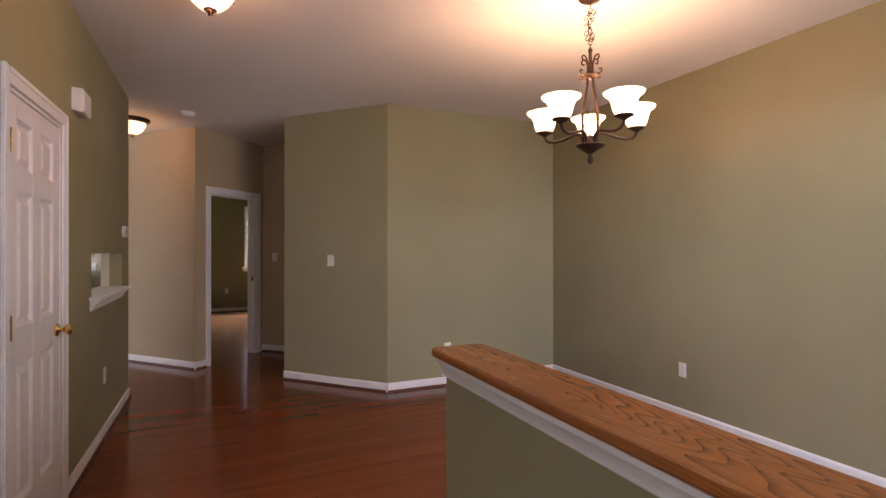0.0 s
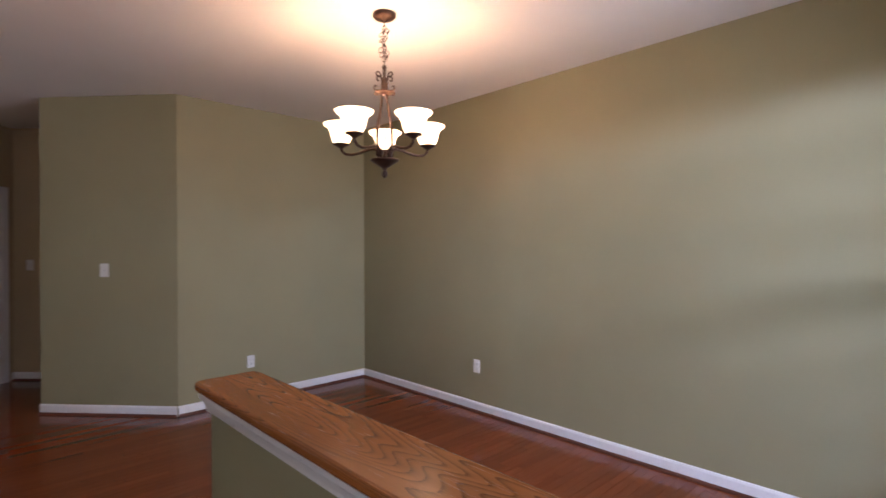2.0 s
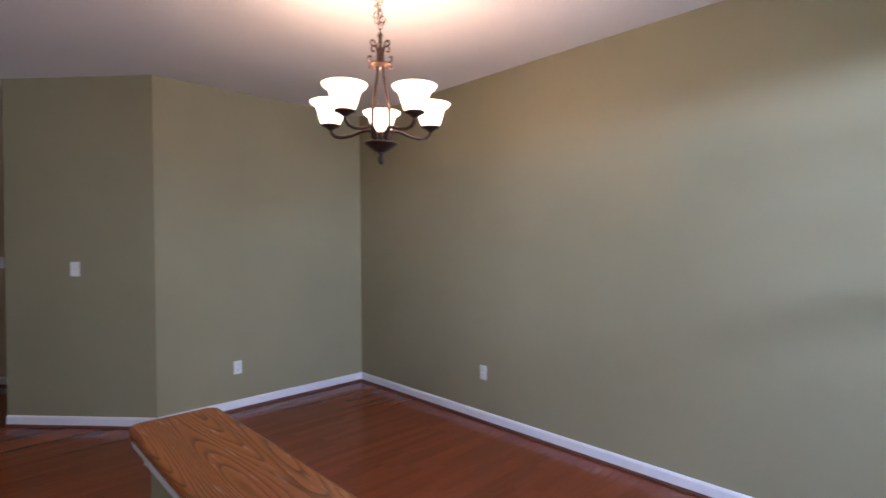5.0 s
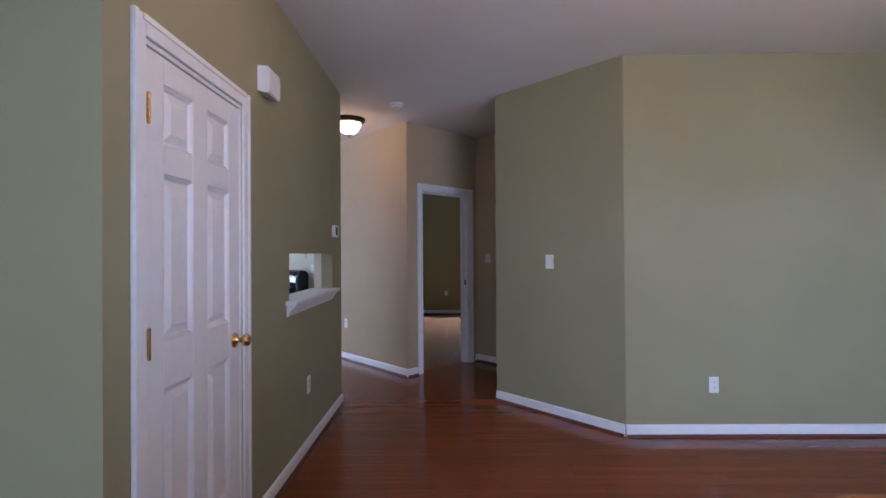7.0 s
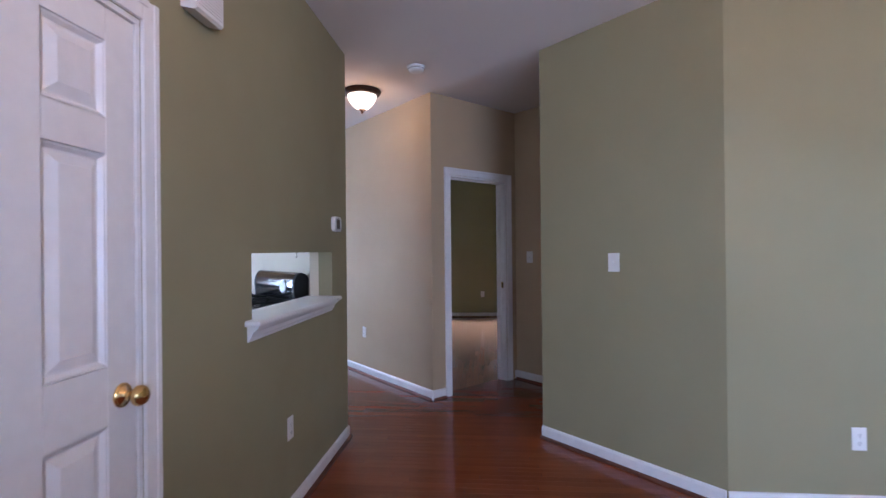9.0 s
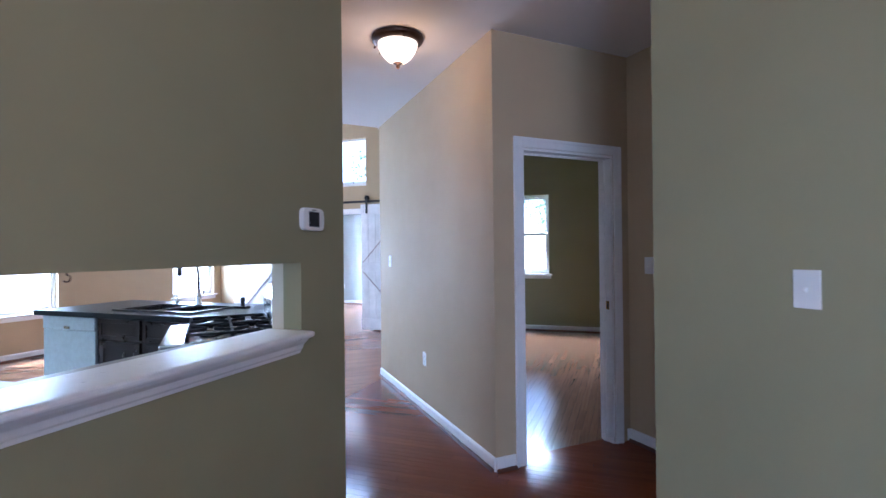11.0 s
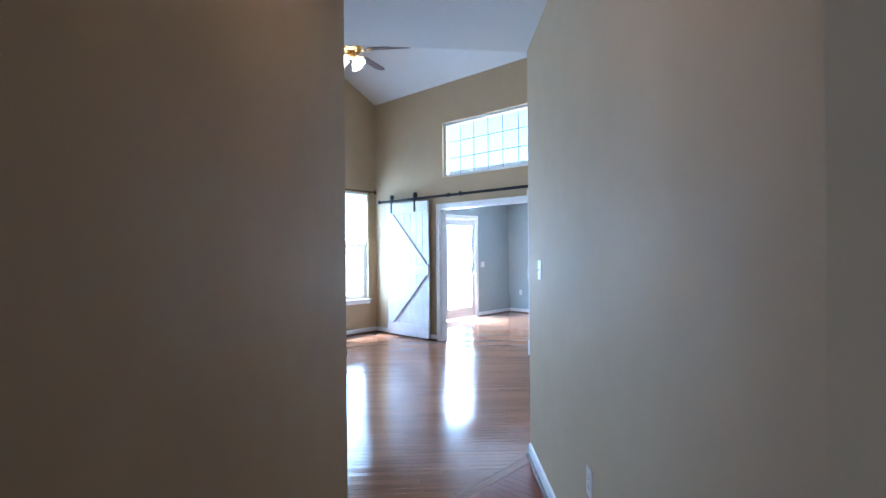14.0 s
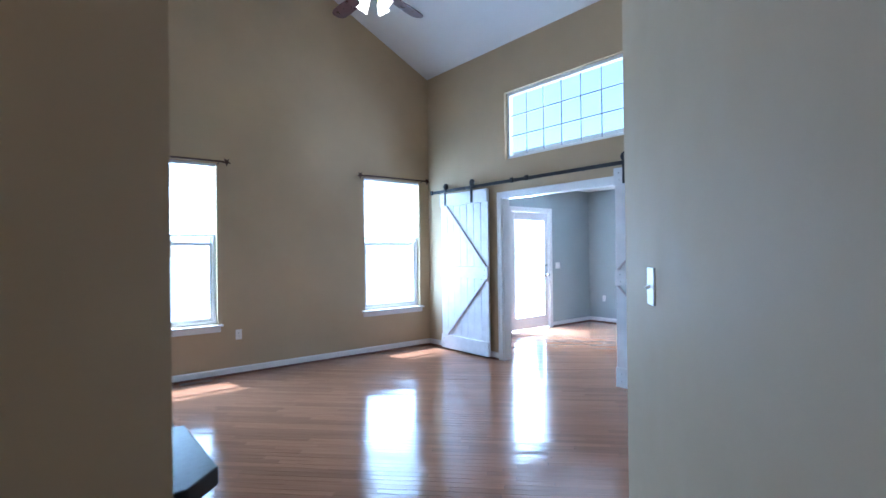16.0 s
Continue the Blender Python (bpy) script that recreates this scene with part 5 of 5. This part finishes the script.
sb = thing("bottle_brush_stand", pose(-2.30, 6.45, CZ), "small black stand at the sink's edge", "brush stand")
part("post", lathe([(0, 0), (0.016, 0), (0.014, 0.05), (0.019, 0.06), (0.015, 0.085), (0, 0.09)], 12), SINKMAT, sb)
part("tray", box(-0.06, 0.05, -0.03, 0.03, 0.0, 0.018, 0.004), SINKMAT, sb)

# counter under the pass-through and beside the range
kc = thing("kitchen_countertop", pose(0, 0, 0), "grey laminate countertop under the pass-through", "countertop")
part("top", prism([(-0.876, 2.45), (-0.876, 5.36), (-1.05, 5.50), (-1.44, 5.10), (-1.44, 2.45)], CZ - 0.04, CZ, bevel=0.004), COUNTER_G, kc)
cn = thing("corner_countertop", pose(0, 0, 0), "dark slate corner countertop between range and peninsula", "countertop")
part("top", prism([(-1.615, 6.12), (-1.985, 5.75), (-1.985, 6.48)], CZ - 0.04, CZ, bevel=0.003), COUNTER, cn)
cabinet(pose(-1.42, 3.30, 0, 0, 0, -90), 0.80, CZ - 0.042, 0.54, "espresso base cabinet under the pass-through counter", True, 2)
cabinet(pose(-1.42, 4.90, 0, 0, 0, -90), 0.80, CZ - 0.042, 0.54, "espresso base cabinet near the range", True, 2)
cabinet(pose(-1.42, 4.10, 0, 0, 0, -90), 0.80, CZ - 0.042, 0.54, "espresso base cabinet under the pass-through counter", True, 2)


def gas_range(m):
    rg = thing("gas_range", m, "stainless gas range with black grates and rounded black back panel", "gas range")
    w, d = 0.755, 0.66
    part("body", box(-w / 2, w / 2, -d + 0.03, 0.0, 0.09, 0.895), STEEL, rg)
    part("cooktop", box(-w / 2, w / 2, -d, -0.075, 0.896, 0.922, 0.008), STEEL, rg)
    part("burner_well", box(-w / 2 + 0.025, w / 2 - 0.025, -0.56, -0.10, 0.9225, 0.926, 0.001), STEEL, rg, "steel burner tray")
    part("oven_door", box(-w / 2 + 0.01, w / 2 - 0.01, -d - 0.005, -d + 0.03, 0.22, 0.79, 0.008), STEEL, rg)
    part("oven_window", box(-0.24, 0.24, -d - 0.008, -d - 0.004, 0.36, 0.66, 0.002), ENAMEL, rg, "black oven glass")
    part("oven_handle", tube([(-0.32, -d, 0.745), (-0.32, -d - 0.05, 0.745), (0.32, -d - 0.05, 0.745), (0.32, -d, 0.745)], 0.012, 10), CHROME, rg, "bright steel bar handle")
    part("drawer", box(-w / 2 + 0.01, w / 2 - 0.01, -d, -d + 0.03, 0.095, 0.205, 0.006), STEEL, rg)
    part("control_strip", box(-w / 2, w / 2, -d - 0.004, -d + 0.03, 0.80, 0.893, 0.006), STEEL, rg)
    for k in range(5):
        part("burner_knob", lathe([(0, 0), (0.022, 0), (0.020, 0.022), (0.012, 0.026), (0, 0.026)], 16, m=pose(-0.30 + 0.15 * k, -d - 0.004, 0.846, 90, 0, 0)), ENAMEL, rg, "black burner knob")
    prof = [(-0.100, 0.90)] + [(-0.055 - 0.060 * math.sin(radians(a)), 1.06 + 0.108 * math.cos(radians(a))) for a in range(105, -1, -15)] + [(-0.020, 1.155), (0.0, 1.13), (0.0, 0.90)]
    own = bmesh.new()
    ends = [[own.verts.new((x, y, z)) for y, z in prof] for x in (-w / 2, w / 2)]
    for i in range(len(prof)):
        own.faces.new((ends[0][i], ends[0][(i + 1) % len(prof)], ends[1][(i + 1) % len(prof)], ends[1][i]))
    own.faces.new(ends[0]), own.faces.new(ends[1])
    bg = part("back_panel", own, ENAMEL, rg, "rounded black back panel")
    for s in (-1, 1):
        e = bmesh.new()
        x = s * (w / 2 + 0.001)
        a, b = ([e.verts.new((x, y, z)) for y, z in prof], [e.verts.new((x + s * 0.03, y, z)) for y, z in prof])
        for i in range(len(prof)):
            e.faces.new((a[i], a[(i + 1) % len(prof)], b[(i + 1) % len(prof)], b[i]))
        e.faces.new(a), e.faces.new(b)
        part("end_cap", e, IRON, bg, "black end cap")
    part("clock", lathe([(0, 0), (0.05, 0), (0.05, 0.006), (0.046, 0.010), (0, 0.010)], 24, m=pose(0.22, -0.1155, 1.06, 90, 0, 0)), PLASTIC, bg, "round white dial")
    for cx in (-0.185, 0.185):
        bm = bmesh.new()
        y0, y1 = -0.545, -0.115
        for x in (-0.168, 0.168):
            box(cx + x - 0.007, cx + x + 0.007, y0, y1, 0.952, 0.966, 0.002, bm)
        for y in (y0, (y0 + y1) / 2 - 0.007, y1 - 0.014):
            box(cx - 0.168, cx + 0.168, y, y + 0.014, 0.951, 0.967, 0.002, bm)
        for by in (y0 + 0.11, y1 - 0.11):
            for k in range(4):
                own = bmesh.new()
                box(0.030, 0.145, -0.005, 0.005, 0.955, 0.972, 0.002, own)
                join(bm, own, pose(cx, by, 0, 0, 0, 90 * k + 45) @ Matrix.Scale(0.95, 4, (1, 0, 0)))
        for x in (-0.165, 0.165):
            for y in (y0 + 0.006, (y0 + y1) / 2, y1 - 0.006):
                box(cx + x - 0.009, cx + x + 0.009, y - 0.009, y + 0.009, 0.925, 0.954, 0.002, bm)
        part("grate", bm, IRON, rg, "black cast-iron grate")
        for y in (y0 + 0.11, y1 - 0.11):
            part("burner", lathe([(0, 0.922), (0.058, 0.922), (0.055, 0.934), (0.040, 0.938), (0.038, 0.949), (0, 0.950)], 20, m=pose(cx, y, 0)), ENAMEL, rg, "black burner cap", True)
    return rg


gas_range(pose(-1.33, 5.765, 0, 0, 0, -45))

# pale tiles of the kitchen floor
bm = bmesh.new()
TILE_R = [[(1, 0, -2.0), (-1, 0, 7.5), (0, 1, 6.745), (0, -1, -2.4)], [(-1, 0, 2.0), (1, 0, -0.88), (1, 1, 4.55), (0, -1, -2.4)]]
tiles = []
for i in range(22):
    for j in range(15):
        x, y = -7.5 + 0.305 * i, 2.4 + 0.305 * j
        for reg in TILE_R:
            q = clip([(x + 0.001, y + 0.001), (x + 0.304, y + 0.001), (x + 0.304, y + 0.304), (x + 0.001, y + 0.304)], reg)
            if q:
                tiles.append(q)
verts, faces = [], []
for q in tiles:
    k, n = len(verts), len(q)
    verts += [(x, y, FL) for x, y in q] + [(x, y, FL - 0.0065) for x, y in q]
    faces.append(tuple(range(k, k + n)))
    faces += [(k + i, k + n + i, k + n + (i + 1) % n, k + (i + 1) % n) for i in range(n)]
me = bpy.data.meshes.new("floor_tiles")
me.from_pydata(verts, [], faces)
me.materials.append(TILE)
ft = tagged(new("floor_tiles", me), "pale square vinyl tiles", kind="stuff")
ft.parent = FLOOR
bm.free()


# ---- outside ----
def tree(place, height, spread, seed, label):
    rnd = random.Random(seed)
    t = thing("tree", pose(*place, -0.45), label, "tree", "trees outside")
    bm = bmesh.new()
    top = height * 0.75
    tube([(0, 0, 0), (0.1 * rnd.random(), 0, top * 0.4), (0.2 * rnd.random(), 0.2 * rnd.random(), top)], [0.22, 0.16, 0.05], 8, bm)
    limbs = []
    for k in range(9):
        a, z = rnd.uniform(0, 6.28), rnd.uniform(0.3, 0.7) * height
        e = Vector((math.cos(a) * spread * rnd.uniform(0.5, 0.9), math.sin(a) * spread * rnd.uniform(0.5, 0.9), z + height * rnd.uniform(0.1, 0.25)))
        tube([(0, 0, z), tuple(e * 0.5 + Vector((0, 0, z * 0.5 + 0.1))), tuple(e)], [0.07, 0.05, 0.02], 6, bm)
        limbs.append(e)
    part("trunk", bm, BARK, t)
    verts, faces = [], []
    for k in range(2600):
        c = rnd.choice(limbs) if rnd.random() < 0.75 else Vector((rnd.gauss(0, spread * 0.3), rnd.gauss(0, spread * 0.3), height * rnd.uniform(0.5, 0.95)))
        p = c + Vector((rnd.gauss(0, spread * 0.22), rnd.gauss(0, spread * 0.22), rnd.gauss(0, height * 0.08)))
        s = rnd.uniform(0.10, 0.22)
        u = Vector((rnd.gauss(0, 1), rnd.gauss(0, 1), rnd.gauss(0, 1))).normalized()
        v = u.orthogonal().normalized()
        i = len(verts)
        verts += [tuple(p - u * s), tuple(p + v * s * 0.5), tuple(p + u * s), tuple(p - v * s * 0.5 + u.cross(v) * s * 0.2)]
        faces.append((i, i + 1, i + 2, i + 3))
    me = bpy.data.meshes.new("crown")
    me.from_pydata(verts, [], faces)
    me.materials.append(LEAF)
    cr = new("crown", me)
    cr.parent = t
    return t


for k, (x, y, h, s) in enumerate(((-1.0, 40.0, 9.5, 4.2), (-8.5, 44.0, 10.5, 4.6), (-15.0, 41.0, 10.0, 4.4), (6.5, 43.0, 10.0, 4.4))):
    tree((x, y), h, s, 20 + k, "leafy green tree on the lawn behind the house")
# Added pale slabs over the lawn, so the windows look out overexposed white.
tagged(part("pale_ground", box(-399, 12, 15.2, 399.0, -0.45, -0.42, 0.01), CONCRETE), "pale slab added behind the house to whiten the window views", kind="structure")
tagged(part("pale_ground", box(-399, -7.7, -60, 15.19, -0.45, -0.42, 0.01), CONCRETE), "pale slab added beside the house to whiten the window views", kind="structure")

# porch and siding of the next wing, seen through the front window
wing = thing("house_wing", pose(3.75, -0.62, -0.45), "pale lap-sided house wing beside the front window", "house wing")
for k in range(26):
    part("siding_board", box(0.0, 0.02, -4.2, 0.0, 0.12 * k, 0.12 * k + 0.125), SIDING, wing)
    part("siding_board", box(-0.012, 0.0, -4.2, 0.0, 0.12 * k, 0.12 * k + 0.03, 0.0), SIDING, wing)
part("corner_board", box(-0.03, 0.05, 0.0, 0.09, 0, 3.12), VINYL, wing)
porch = thing("porch", pose(0, 0, 0), "white front porch with posts and railing", "porch")
part("deck", box(-3.5, 3.7, -2.6, -0.62, -0.45, -0.12, 0.01), CONCRETE, porch)
for x in (-1.4, 1.2, 3.5):
    part("post", box(x - 0.07, x + 0.07, -2.55, -2.41, -0.12, 2.75, 0.01), VINYL, porch)
part("top_rail", box(-1.4, 3.5, -2.51, -2.45, 0.78, 0.84, 0.008), VINYL, porch)
part("bottom_rail", box(-1.4, 3.5, -2.51, -2.45, 0.0, 0.05, 0.008), VINYL, porch)
for k in range(40):
    x = -1.28 + 0.12 * k
    part("baluster", box(x - 0.016, x + 0.016, -2.496, -2.464, 0.05, 0.78), VINYL, porch)
part("porch_roof", box(-3.6, 3.8, -2.9, -0.62, 2.78, 2.9, 0.01), VINYL, porch)
tagged(part("roof", box(-1.88, 3.8, -1.7, 12.2, 3.32, 3.45), ROOFING), kind="structure")

# floor strips
strip_ob = tagged(strip_mesh("floor_strips", [it for it in main if id(it) not in ids], FLOOR_X), "cherry-stained oak strips", kind="stuff")
tagged(strip_mesh("floor_strips", list(strips(45, -1.5, 12.0, 6.0, 16.0, W_STRIP, R_FAMILY, 5, 0.008)), FLOOR_D), "oak strips laid on the diagonal, lightened for glare", kind="stuff")
tagged(strip_mesh("floor_strips", list(strips(90, 6.0, 12.0, -3.1, 1.9, W_STRIP, R_BED, 7, 0.007)), FLOOR_Y), "brown-stained oak strips", kind="stuff")
strip_mesh("floor_strip", edge_items, FLOOR_D)
for it in near:
    strip_mesh("floor_strip", [it], FLOOR_X)
